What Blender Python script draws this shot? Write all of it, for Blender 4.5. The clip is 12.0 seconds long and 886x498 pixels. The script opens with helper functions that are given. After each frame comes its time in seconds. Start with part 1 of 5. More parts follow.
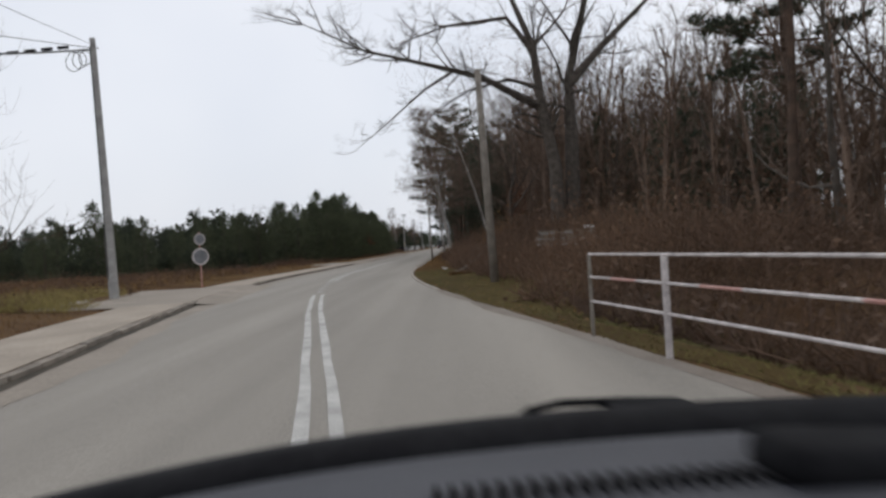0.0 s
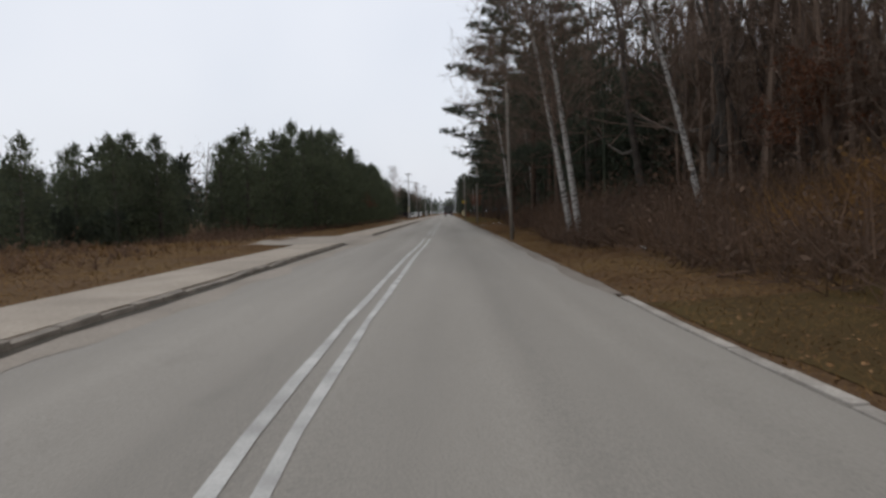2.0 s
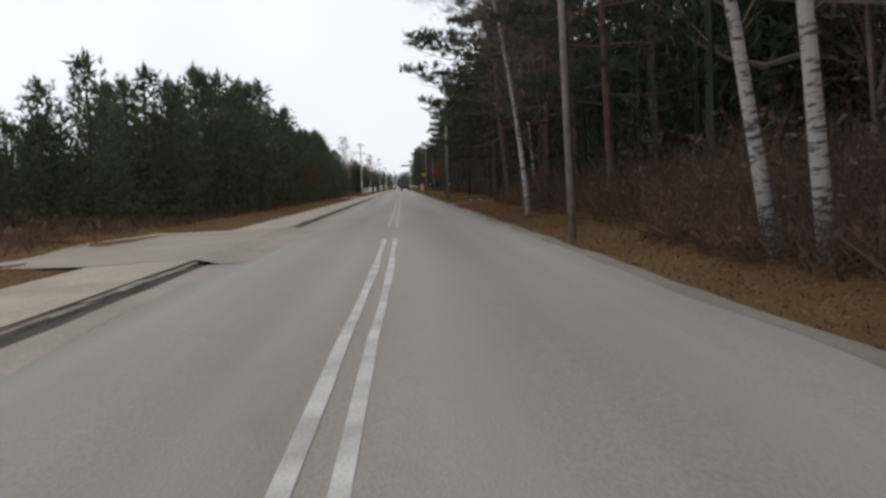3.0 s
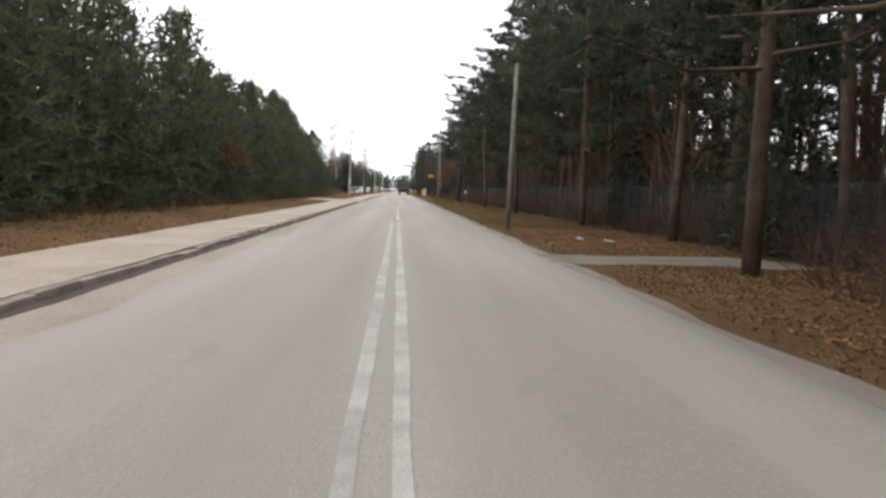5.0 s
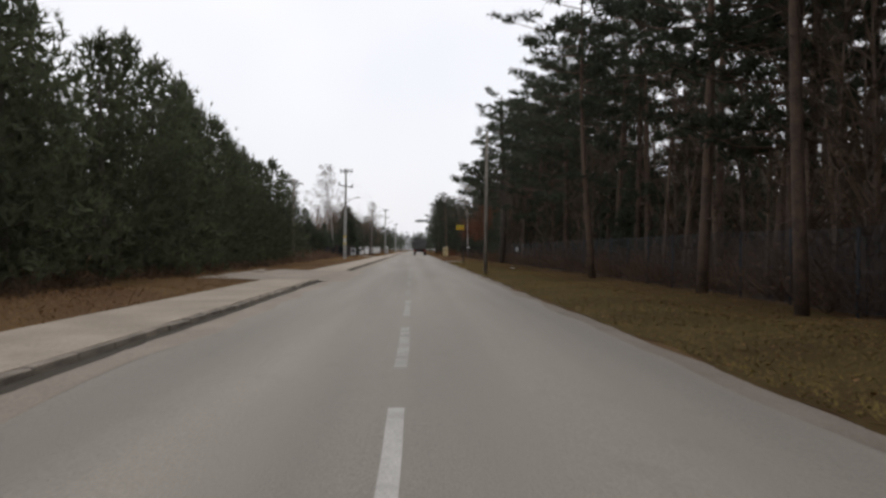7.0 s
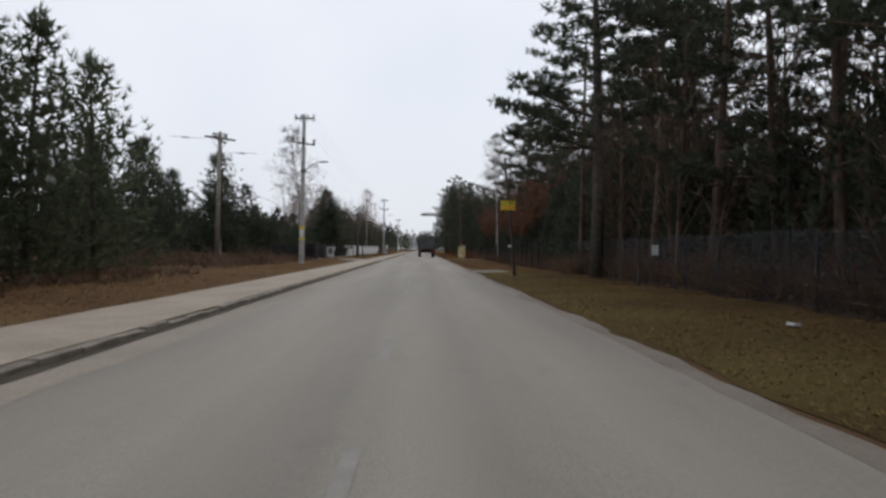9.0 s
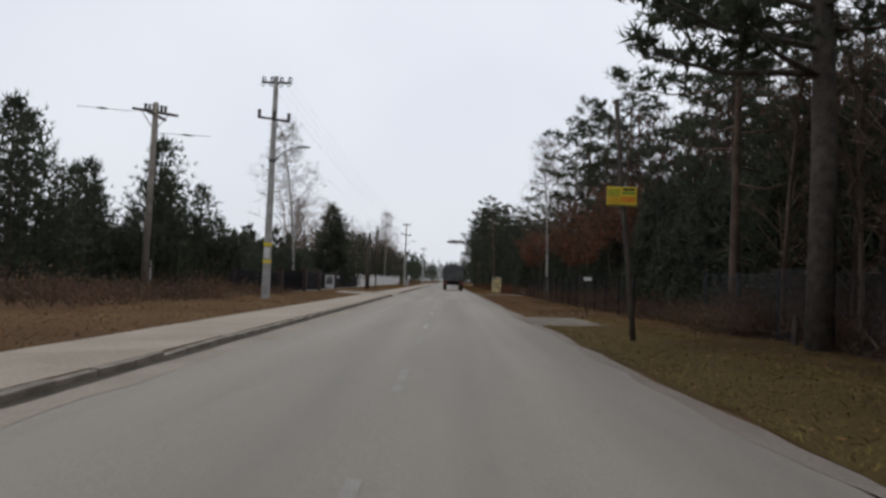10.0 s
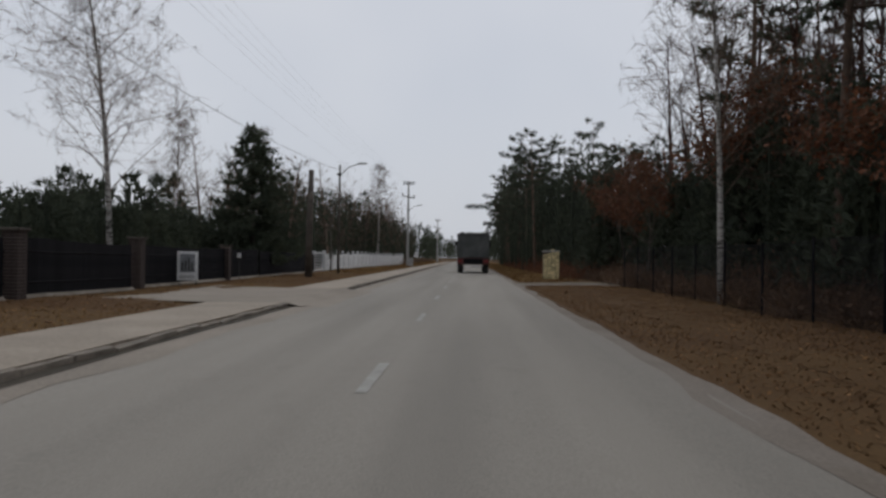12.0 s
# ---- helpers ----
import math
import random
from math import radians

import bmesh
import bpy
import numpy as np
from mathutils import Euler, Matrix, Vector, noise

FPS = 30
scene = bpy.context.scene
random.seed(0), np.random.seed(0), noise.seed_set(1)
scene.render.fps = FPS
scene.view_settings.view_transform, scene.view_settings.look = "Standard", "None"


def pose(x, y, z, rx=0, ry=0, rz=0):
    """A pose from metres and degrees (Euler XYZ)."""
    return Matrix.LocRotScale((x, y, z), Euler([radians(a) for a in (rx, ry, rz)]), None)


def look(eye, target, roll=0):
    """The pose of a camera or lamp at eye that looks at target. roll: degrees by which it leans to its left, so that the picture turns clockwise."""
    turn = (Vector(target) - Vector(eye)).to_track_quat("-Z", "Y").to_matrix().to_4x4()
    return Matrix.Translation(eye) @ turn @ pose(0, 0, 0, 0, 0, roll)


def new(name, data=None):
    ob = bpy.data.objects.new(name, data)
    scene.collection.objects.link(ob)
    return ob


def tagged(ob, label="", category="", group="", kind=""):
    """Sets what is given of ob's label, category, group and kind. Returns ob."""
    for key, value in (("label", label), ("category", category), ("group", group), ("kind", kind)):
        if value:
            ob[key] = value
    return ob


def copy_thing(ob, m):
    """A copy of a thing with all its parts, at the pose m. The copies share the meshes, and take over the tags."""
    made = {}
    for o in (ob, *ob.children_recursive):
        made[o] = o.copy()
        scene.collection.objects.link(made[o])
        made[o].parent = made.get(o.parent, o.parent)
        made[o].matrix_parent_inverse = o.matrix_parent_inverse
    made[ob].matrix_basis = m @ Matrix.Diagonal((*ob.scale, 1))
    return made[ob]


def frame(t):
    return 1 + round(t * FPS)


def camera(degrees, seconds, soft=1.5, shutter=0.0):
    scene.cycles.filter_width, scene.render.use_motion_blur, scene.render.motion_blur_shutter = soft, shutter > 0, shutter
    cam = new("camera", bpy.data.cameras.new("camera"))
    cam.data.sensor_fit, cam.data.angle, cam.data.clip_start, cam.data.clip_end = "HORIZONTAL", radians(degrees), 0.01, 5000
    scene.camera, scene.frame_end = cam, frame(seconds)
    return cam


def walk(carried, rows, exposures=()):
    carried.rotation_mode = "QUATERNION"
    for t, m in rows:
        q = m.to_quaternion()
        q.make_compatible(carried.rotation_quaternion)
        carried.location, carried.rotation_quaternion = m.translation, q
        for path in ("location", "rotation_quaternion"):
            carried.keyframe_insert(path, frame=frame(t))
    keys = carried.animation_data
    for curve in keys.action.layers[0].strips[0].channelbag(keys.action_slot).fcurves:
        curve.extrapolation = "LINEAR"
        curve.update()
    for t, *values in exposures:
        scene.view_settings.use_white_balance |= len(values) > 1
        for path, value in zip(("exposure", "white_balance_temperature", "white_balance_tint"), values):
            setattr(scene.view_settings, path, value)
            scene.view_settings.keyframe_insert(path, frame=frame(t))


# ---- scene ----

# ---------------------------------------------------------------- camera
# seconds, x, y, z, yaw, pitch, roll
PATH = (
    (0, 5.496, -0.55, 1.22, 0.76, -0.27, 3.49),
    (0.5, 3.812, 9.11, 1.22, 4.18, 0.03, 1.50),
    (1, 2.581, 18.29, 1.22, 4.33, 0.60, 2.49),
    (1.5, 1.753, 27.20, 1.22, 3.07, -1.97, 4.52),
    (2, 0.920, 36.00, 1.22, 0.32, -2.67, 1.65),
    (2.5, 0.528, 44.78, 1.22, -1.76, -2.83, 1.27),
    (3, 0.308, 53.43, 1.22, -3.00, -4.68, 2.78),
    (3.5, 0.100, 62.04, 1.22, -1.28, -7.99, 5.24),
    (3.7, -0.005, 65.50, 1.22, -1.76, -6.58, 3.79),
    (5.5, 0.079, 96.67, 1.22, -1.92, -2.30, -3.90),
    (6, 0.156, 105.43, 1.22, 0.86, 0.98, -4.00),
    (6.5, 0.162, 114.27, 1.22, -2.26, -0.09, -0.53),
    (8.5, 0.288, 149.92, 1.22, -1.42, 0.66, -0.16),
    (9, 0.383, 158.78, 1.22, -1.64, 0.01, -0.71),
    (9.5, 0.451, 167.71, 1.22, -0.13, -0.43, -1.17),
    (10, 0.499, 176.77, 1.22, 0.30, 2.29, -2.01),
    (10.5, 0.628, 185.70, 1.22, 1.39, 3.77, -1.93),
    (11, 0.758, 194.49, 1.22, 1.46, 3.87, -0.76),
    (11.5, 0.942, 203.29, 1.22, 2.38, 3.40, -1.29),
    (12, 0.917, 212.15, 1.22, 1.89, 0.61, -0.80),
)
cam = camera(59.03, 12.0, soft=2.8, shutter=0.06)
walk(cam, [(t, pose(x, y, z, 90 + pitch, roll, yaw)) for t, x, y, z, yaw, pitch, roll in PATH],
     exposures=((0.0, 0.0, 6500, 10), (2.0, 0.0, 6500, 10), (3.0, 0.24, 6600, 10), (3.5, 0.66, 6620, 10), (5.5, 1.22, 6800, 12), (6.0, 0.82, 6800, 12),
                (6.5, 0.42, 6850, 12), (8.5, 0.04, 6500, 10), (9.5, 0.02, 6500, 10), (10.5, -0.14, 6500, 10), (11.0, -0.30, 6470, 10), (12.0, -0.44, 6450, 10)))

# ---------------------------------------------------------------- world and sun
world = bpy.data.worlds.new("overcast_sky")
scene.world = world
world.use_nodes = True
wn, wl = world.node_tree.nodes, world.node_tree.links
wn.clear()
sky = wn.new("ShaderNodeTexSky")
sky.sky_type = "NISHITA"
sky.sun_disc = False
sky.sun_elevation = radians(58)
sky.sun_rotation = radians(20)
sky.dust_density = 4.0
gain = wn.new("ShaderNodeMixRGB")
gain.blend_type = "MULTIPLY"
gain.inputs[0].default_value = 1.0
gain.inputs[2].default_value = (0.1, 0.1, 0.1, 1)
cloud_mix = wn.new("ShaderNodeMixRGB")
cloud_mix.inputs[0].default_value = 0.86
tc = wn.new("ShaderNodeTexCoord")
cloud = wn.new("ShaderNodeTexNoise")
cloud.inputs["Scale"].default_value = 2.2
cloud.inputs["Detail"].default_value = 3.0
ramp = wn.new("ShaderNodeValToRGB")
ramp.color_ramp.elements[0].position, ramp.color_ramp.elements[0].color = 0.3, (0.72, 0.76, 0.84, 1)
ramp.color_ramp.elements[1].position, ramp.color_ramp.elements[1].color = 0.75, (0.86, 0.88, 0.93, 1)
bg = wn.new("ShaderNodeBackground")
out = wn.new("ShaderNodeOutputWorld")
wl.new(sky.outputs[0], gain.inputs[1])
wl.new(gain.outputs[0], cloud_mix.inputs[1])
wl.new(tc.outputs["Generated"], cloud.inputs["Vector"])
wl.new(cloud.outputs["Fac"], ramp.inputs[0])
wl.new(ramp.outputs[0], cloud_mix.inputs[2])
wl.new(cloud_mix.outputs[0], bg.inputs[0])
wl.new(bg.outputs[0], out.inputs[0])
bg.inputs[1].default_value = 1.08

sun = new("sun", bpy.data.lights.new("sun", "SUN"))
sun.data.energy = 0.55
sun.data.angle = radians(50)
sun.data.color = (1.0, 0.97, 0.92)
sun.matrix_basis = look((0, 0, 60), (-13, -35, 0))


# ---------------------------------------------------------------- materials
def material(name, c1, c2, scale=3.0, rough=0.85, bump=0.3, fine=60.0, depth=0.01, island=0.0, tree=0.0, metal=0.0, c3=None, spec=0.3, thin=0.0):
    """Two scales of noise between two or three base colours, fine relief, optional variation per piece."""
    m = bpy.data.materials.new(name)
    m.use_nodes = True
    n, l = m.node_tree.nodes, m.node_tree.links
    b = n["Principled BSDF"]
    b.inputs["Roughness"].default_value, b.inputs["Metallic"].default_value = rough, metal
    b.inputs["Specular IOR Level"].default_value = spec
    co = n.new("ShaderNodeTexCoord")
    big = n.new("ShaderNodeTexNoise")
    big.inputs["Scale"].default_value, big.inputs["Detail"].default_value = scale, 5.0
    small = n.new("ShaderNodeTexNoise")
    small.inputs["Scale"].default_value, small.inputs["Detail"].default_value = fine, 4.0
    l.new(co.outputs["Object"], big.inputs["Vector"])
    l.new(co.outputs["Object"], small.inputs["Vector"])
    r = n.new("ShaderNodeValToRGB")
    r.color_ramp.elements[0].position, r.color_ramp.elements[0].color = 0.35, (*c1, 1)
    r.color_ramp.elements[1].position, r.color_ramp.elements[1].color = 0.65, (*c2, 1)
    if c3:
        e = r.color_ramp.elements.new(0.82)
        e.color = (*c3, 1)
    l.new(big.outputs["Fac"], r.inputs[0])
    last = r.outputs[0]
    vary = n.new("ShaderNodeMapRange")
    vary.inputs[1].default_value, vary.inputs[2].default_value = 0.25, 0.75
    vary.inputs[3].default_value, vary.inputs[4].default_value = 0.75, 1.25
    l.new(small.outputs["Fac"], vary.inputs[0])
    hsv = n.new("ShaderNodeHueSaturation")
    l.new(last, hsv.inputs["Color"])
    value = vary.outputs[0]
    for on, node, socket in ((island, "ShaderNodeNewGeometry", "Random Per Island"), (tree, "ShaderNodeObjectInfo", "Random")):
        if on:
            src = n.new(node)
            rng = n.new("ShaderNodeMapRange")
            rng.inputs[3].default_value, rng.inputs[4].default_value = 1 - on, 1 + on
            l.new(src.outputs[socket], rng.inputs[0])
            mul = n.new("ShaderNodeMath")
            mul.operation = "MULTIPLY"
            l.new(value, mul.inputs[0])
            l.new(rng.outputs[0], mul.inputs[1])
            value = mul.outputs[0]
    l.new(value, hsv.inputs["Value"])
    l.new(hsv.outputs[0], b.inputs["Base Color"])
    if bump:
        bp = n.new("ShaderNodeBump")
        bp.inputs["Strength"].default_value, bp.inputs["Distance"].default_value = bump, depth
        l.new(small.outputs["Fac"], bp.inputs["Height"])
        l.new(bp.outputs[0], b.inputs["Normal"])
    if thin:
        # light that comes through thin blades and leaves
        glow, both = n.new("ShaderNodeBsdfTranslucent"), n.new("ShaderNodeMixShader")
        both.inputs[0].default_value = thin
        l.new(hsv.outputs[0], glow.inputs["Color"])
        l.new(b.outputs[0], both.inputs[1])
        l.new(glow.outputs[0], both.inputs[2])
        l.new(both.outputs[0], n["Material Output"].inputs["Surface"])
    return m


def asphalt():
    """Worn asphalt: wheel tracks and seams along the road, stains and patches, stone grain."""
    m = bpy.data.materials.new("worn_asphalt")
    m.use_nodes = True
    n, l = m.node_tree.nodes, m.node_tree.links
    b = n["Principled BSDF"]
    b.inputs["Roughness"].default_value, b.inputs["Specular IOR Level"].default_value = 0.78, 0.3
    co = n.new("ShaderNodeTexCoord")

    def layer(stretch, scale, detail, lo, hi, p0=0.35, p1=0.65):
        mp = n.new("ShaderNodeMapping")
        mp.inputs["Scale"].default_value = stretch
        nz = n.new("ShaderNodeTexNoise")
        nz.inputs["Scale"].default_value, nz.inputs["Detail"].default_value = scale, detail
        rg = n.new("ShaderNodeMapRange")
        rg.inputs[1].default_value, rg.inputs[2].default_value, rg.inputs[3].default_value, rg.inputs[4].default_value = p0, p1, lo, hi
        l.new(co.outputs["Object"], mp.inputs["Vector"])
        l.new(mp.outputs[0], nz.inputs["Vector"])
        l.new(nz.outputs["Fac"], rg.inputs[0])
        return rg.outputs[0], nz.outputs["Fac"]

    tracks, _ = layer((1.0, 0.02, 1), 0.9, 2.0, 0.89, 1.11)
    stains, _ = layer((1.0, 0.10, 1), 0.55, 5.0, 0.91, 1.09)
    blots, _ = layer((1.0, 0.5, 1), 2.6, 5.0, 0.94, 1.02, 0.26, 0.40)
    grain, h = layer((1, 1, 1), 70.0, 3.0, 0.75, 1.25, 0.25, 0.75)
    v = tracks
    for q in (stains, blots, grain):
        mu = n.new("ShaderNodeMath")
        mu.operation = "MULTIPLY"
        l.new(v, mu.inputs[0])
        l.new(q, mu.inputs[1])
        v = mu.outputs[0]
    hs = n.new("ShaderNodeHueSaturation")
    hs.inputs["Color"].default_value = (0.228, 0.208, 0.178, 1)
    l.new(v, hs.inputs["Value"])
    l.new(hs.outputs[0], b.inputs["Base Color"])
    bp = n.new("ShaderNodeBump")
    bp.inputs["Strength"].default_value, bp.inputs["Distance"].default_value = 0.4, 0.006
    l.new(h, bp.inputs["Height"])
    l.new(bp.outputs[0], b.inputs["Normal"])
    return m


ASPHALT = asphalt()
SAND = material("sandy_dust", (0.225, 0.195, 0.160), (0.280, 0.242, 0.200), 0.5, 0.95, 0.4, 30, 0.008)
SHOULDER = material("dusty_road_edge", (0.160, 0.134, 0.108), (0.205, 0.176, 0.148), 0.8, 0.95, 0.5, 30, 0.01)
DIRT = material("drive_dirt", (0.110, 0.090, 0.068), (0.185, 0.158, 0.126), 1.1, 0.95, 0.5, 30, 0.01)
PAVING = material("sandy_paving", (0.255, 0.217, 0.174), (0.335, 0.285, 0.228), 0.6, 0.9, 0.35, 24, 0.008)
KERB = material("kerb_concrete", (0.150, 0.130, 0.107), (0.240, 0.208, 0.172), 1.6, 0.9, 0.5, 30, 0.008, tree=0.15)
EDGING = material("pale_edging_concrete", (0.24, 0.215, 0.185), (0.34, 0.31, 0.27), 1.6, 0.9, 0.4, 30, 0.008, tree=0.15)
PAINT = material("worn_road_paint", (0.30, 0.29, 0.27), (0.47, 0.46, 0.43), 2.0, 0.7, 0.2, 50, 0.003)
FAINT = material("faded_road_paint", (0.235, 0.225, 0.205), (0.36, 0.35, 0.32), 2.0, 0.75, 0.2, 50, 0.003)
SOIL = material("verge_soil", (0.080, 0.045, 0.023), (0.108, 0.066, 0.031), 0.22, 0.95, 0.2, 35, 0.01, spec=0.08, c3=(0.104, 0.090, 0.033))
VERGESOIL = material("mossy_verge_soil", (0.058, 0.038, 0.016), (0.082, 0.058, 0.022), 0.35, 0.95, 0.25, 30, 0.012, spec=0.05, c3=(0.078, 0.070, 0.022))
KERBFOOT = material("dark_kerb_foot", (0.036, 0.030, 0.021), (0.062, 0.051, 0.036), 1.5, 0.9, 0.4, 40, 0.006)
GRASS = material("dry_verge_grass", (0.135, 0.076, 0.033), (0.190, 0.118, 0.046), 0.22, 0.85, 0, 2.5, island=0.2, spec=0.05, c3=(0.180, 0.148, 0.052), thin=0.12)
OLIVEGRASS = material("yellow_olive_grass", (0.135, 0.098, 0.038), (0.200, 0.152, 0.050), 0.25, 0.85, 0, 2.5, island=0.2, spec=0.05, c3=(0.175, 0.168, 0.055), thin=0.12)
REDGRASS = material("dead_reddish_grass", (0.125, 0.070, 0.036), (0.180, 0.108, 0.052), 0.25, 0.85, 0, 2.5, island=0.2, spec=0.05, c3=(0.20, 0.135, 0.072), thin=0.12)
GREENGRASS = material("winter_green_grass", (0.092, 0.088, 0.034), (0.150, 0.132, 0.048), 0.3, 0.85, 0, 2.5, island=0.2, spec=0.05, c3=(0.165, 0.115, 0.045), thin=0.12)
PALEGRASS = material("pale_tall_grass", (0.20, 0.165, 0.065), (0.29, 0.24, 0.10), 0.4, 0.85, 0, 3, island=0.25, spec=0.05, thin=0.5)
BRACKEN = material("orange_bracken", (0.17, 0.092, 0.034), (0.27, 0.15, 0.055), 0.4, 0.85, 0, 6, island=0.35, thin=0.35)
LEAFLITTER = material("fallen_leaves", (0.17, 0.085, 0.036), (0.26, 0.142, 0.058), 1.0, 0.8, 0, 9, island=0.28)
NEEDLE = material("pine_needles", (0.064, 0.076, 0.047), (0.106, 0.120, 0.070), 0.7, 0.7, 0, 12, island=0.22, tree=0.2, spec=0.1, thin=0.4)
DARKNEEDLE = material("old_pine_needles", (0.046, 0.055, 0.040), (0.075, 0.086, 0.058), 0.6, 0.7, 0, 12, island=0.22, tree=0.2, spec=0.1, thin=0.35)
BARK = material("grey_bark", (0.055, 0.045, 0.037), (0.10, 0.085, 0.07), 4.0, 0.9, 0.7, 25, 0.02, tree=0.2)
PINEBARK = material("red_pine_bark", (0.070, 0.049, 0.037), (0.126, 0.082, 0.058), 2.5, 0.9, 0.7, 18, 0.02, tree=0.2)
TWIG = material("brown_twigs", (0.105, 0.074, 0.056), (0.180, 0.126, 0.092), 1.0, 0.85, 0, 12, island=0.3, tree=0.2)
BROWNLEAF = material("dead_oak_leaves", (0.102, 0.041, 0.022), (0.170, 0.072, 0.036), 0.6, 0.75, 0, 9, island=0.4, tree=0.15, thin=0.3)
BRUSH = material("bare_undergrowth", (0.088, 0.057, 0.040), (0.158, 0.098, 0.062), 0.15, 0.85, 0, 6, island=0.35, thin=0.3)
DARKPOLE = material("dark_pole_wood", (0.055, 0.045, 0.038), (0.10, 0.085, 0.07), 3.0, 0.9, 0.5, 25, 0.01)
CONCRETE = material("pole_concrete", (0.29, 0.283, 0.27), (0.40, 0.39, 0.37), 3.0, 0.85, 0.4, 30, 0.006)
WOODPOLE = material("weathered_pole_wood", (0.165, 0.145, 0.122), (0.26, 0.232, 0.196), 3.0, 0.9, 0.5, 25, 0.01)
GHOST = material("nearly_gone_road_paint", (0.215, 0.203, 0.18), (0.27, 0.258, 0.232), 2.0, 0.75, 0.2, 50, 0.003)
REDTWIG = material("reddish_twigs", (0.060, 0.034, 0.028), (0.105, 0.058, 0.045), 0.5, 0.85, 0, 12, island=0.3)
STEEL = material("dark_steel", (0.06, 0.06, 0.06), (0.11, 0.11, 0.105), 8.0, 0.5, 0.1, 40, 0.002, metal=0.6)
GALV = material("galvanised_steel", (0.30, 0.31, 0.32), (0.42, 0.43, 0.44), 8.0, 0.5, 0.1, 40, 0.002, metal=0.7)
PORCELAIN = material("brown_insulator", (0.030, 0.024, 0.022), (0.055, 0.042, 0.038), 8.0, 0.3, 0.0)
WHITERAIL = material("white_rail_paint", (0.38, 0.34, 0.33), (0.60, 0.55, 0.53), 5.0, 0.6, 0.2, 40, 0.003)
REDRAIL = material("faded_red_paint", (0.40, 0.20, 0.17), (0.52, 0.31, 0.27), 5.0, 0.6, 0.2, 40, 0.003)
WHITEWALL = material("white_fence_panels", (0.58, 0.58, 0.57), (0.74, 0.74, 0.73), 0.8, 0.8, 0.2, 20, 0.005, tree=0.06)
FENCEDARK = material("dark_fence_boards", (0.009, 0.009, 0.011), (0.019, 0.018, 0.020), 2.0, 0.8, 0.2, 30, 0.004, tree=0.2, spec=0.08)
BRICK = material("dark_brick_pillar", (0.042, 0.032, 0.030), (0.075, 0.056, 0.05), 6.0, 0.9, 0.6, 20, 0.01)
FENCEWIRE = material("fence_wire", (0.036, 0.040, 0.048), (0.062, 0.068, 0.078), 3.0, 0.6, 0.0, metal=0.3)
YELLOW = material("yellow_sign_face", (0.62, 0.46, 0.03), (0.74, 0.58, 0.05), 3.0, 0.5, 0.05)
GREEN = material("green_sign_print", (0.10, 0.24, 0.03), (0.16, 0.32, 0.05), 5.0, 0.5, 0.0)
ORANGE = material("orange_sign_print", (0.60, 0.20, 0.02), (0.70, 0.28, 0.03), 5.0, 0.5, 0.0)
DARKPRINT = material("dark_sign_print", (0.02, 0.03, 0.015), (0.04, 0.05, 0.025), 5.0, 0.5, 0.0)
PLASTIC = material("dashboard_plastic", (0.036, 0.037, 0.044), (0.048, 0.049, 0.057), 6.0, 0.6, 0.3, 400, 0.0008, spec=0.25)
RUBBER = material("black_rubber", (0.006, 0.006, 0.007), (0.012, 0.012, 0.013), 12.0, 0.75, 0.1, 60, 0.001, spec=0.06)
LAMPRED = material("red_lamp_glass", (0.16, 0.016, 0.014), (0.22, 0.024, 0.02), 3.0, 0.3, 0.0)
SIGNBACK = material("dull_sign_metal", (0.15, 0.155, 0.165), (0.23, 0.235, 0.245), 5.0, 0.6, 0.1, 30, 0.002, metal=0.2)
TRUCKRED = material("truck_red_paint", (0.055, 0.017, 0.015), (0.085, 0.025, 0.022), 1.5, 0.5, 0.1, 20, 0.003)
TRUCKGREY = material("truck_grey_tarpaulin", (0.050, 0.054, 0.052), (0.085, 0.088, 0.084), 1.2, 0.7, 0.2, 8, 0.01)
TYRE = material("truck_tyre", (0.015, 0.015, 0.015), (0.03, 0.03, 0.028), 8.0, 0.8, 0.3, 30, 0.004)


def birch_bark():
    m = bpy.data.materials.new("birch_bark")
    m.use_nodes = True
    n, l = m.node_tree.nodes, m.node_tree.links
    b = n["Principled BSDF"]
    b.inputs["Roughness"].default_value = 0.8
    co = n.new("ShaderNodeTexCoord")
    mp = n.new("ShaderNodeMapping")
    mp.inputs["Scale"].default_value = (4.0, 4.0, 13.0)
    nz = n.new("ShaderNodeTexNoise")
    nz.inputs["Scale"].default_value, nz.inputs["Detail"].default_value = 1.4, 5.0
    r = n.new("ShaderNodeValToRGB")
    r.color_ramp.elements[0].position, r.color_ramp.elements[0].color = 0.38, (0.08, 0.07, 0.062, 1)
    r.color_ramp.elements[1].position, r.color_ramp.elements[1].color = 0.52, (0.40, 0.375, 0.345, 1)
    l.new(co.outputs["Object"], mp.inputs["Vector"])
    l.new(mp.outputs[0], nz.inputs["Vector"])
    l.new(nz.outputs["Fac"], r.inputs[0])
    l.new(r.outputs[0], b.inputs["Base Color"])
    return m


BIRCH = birch_bark()


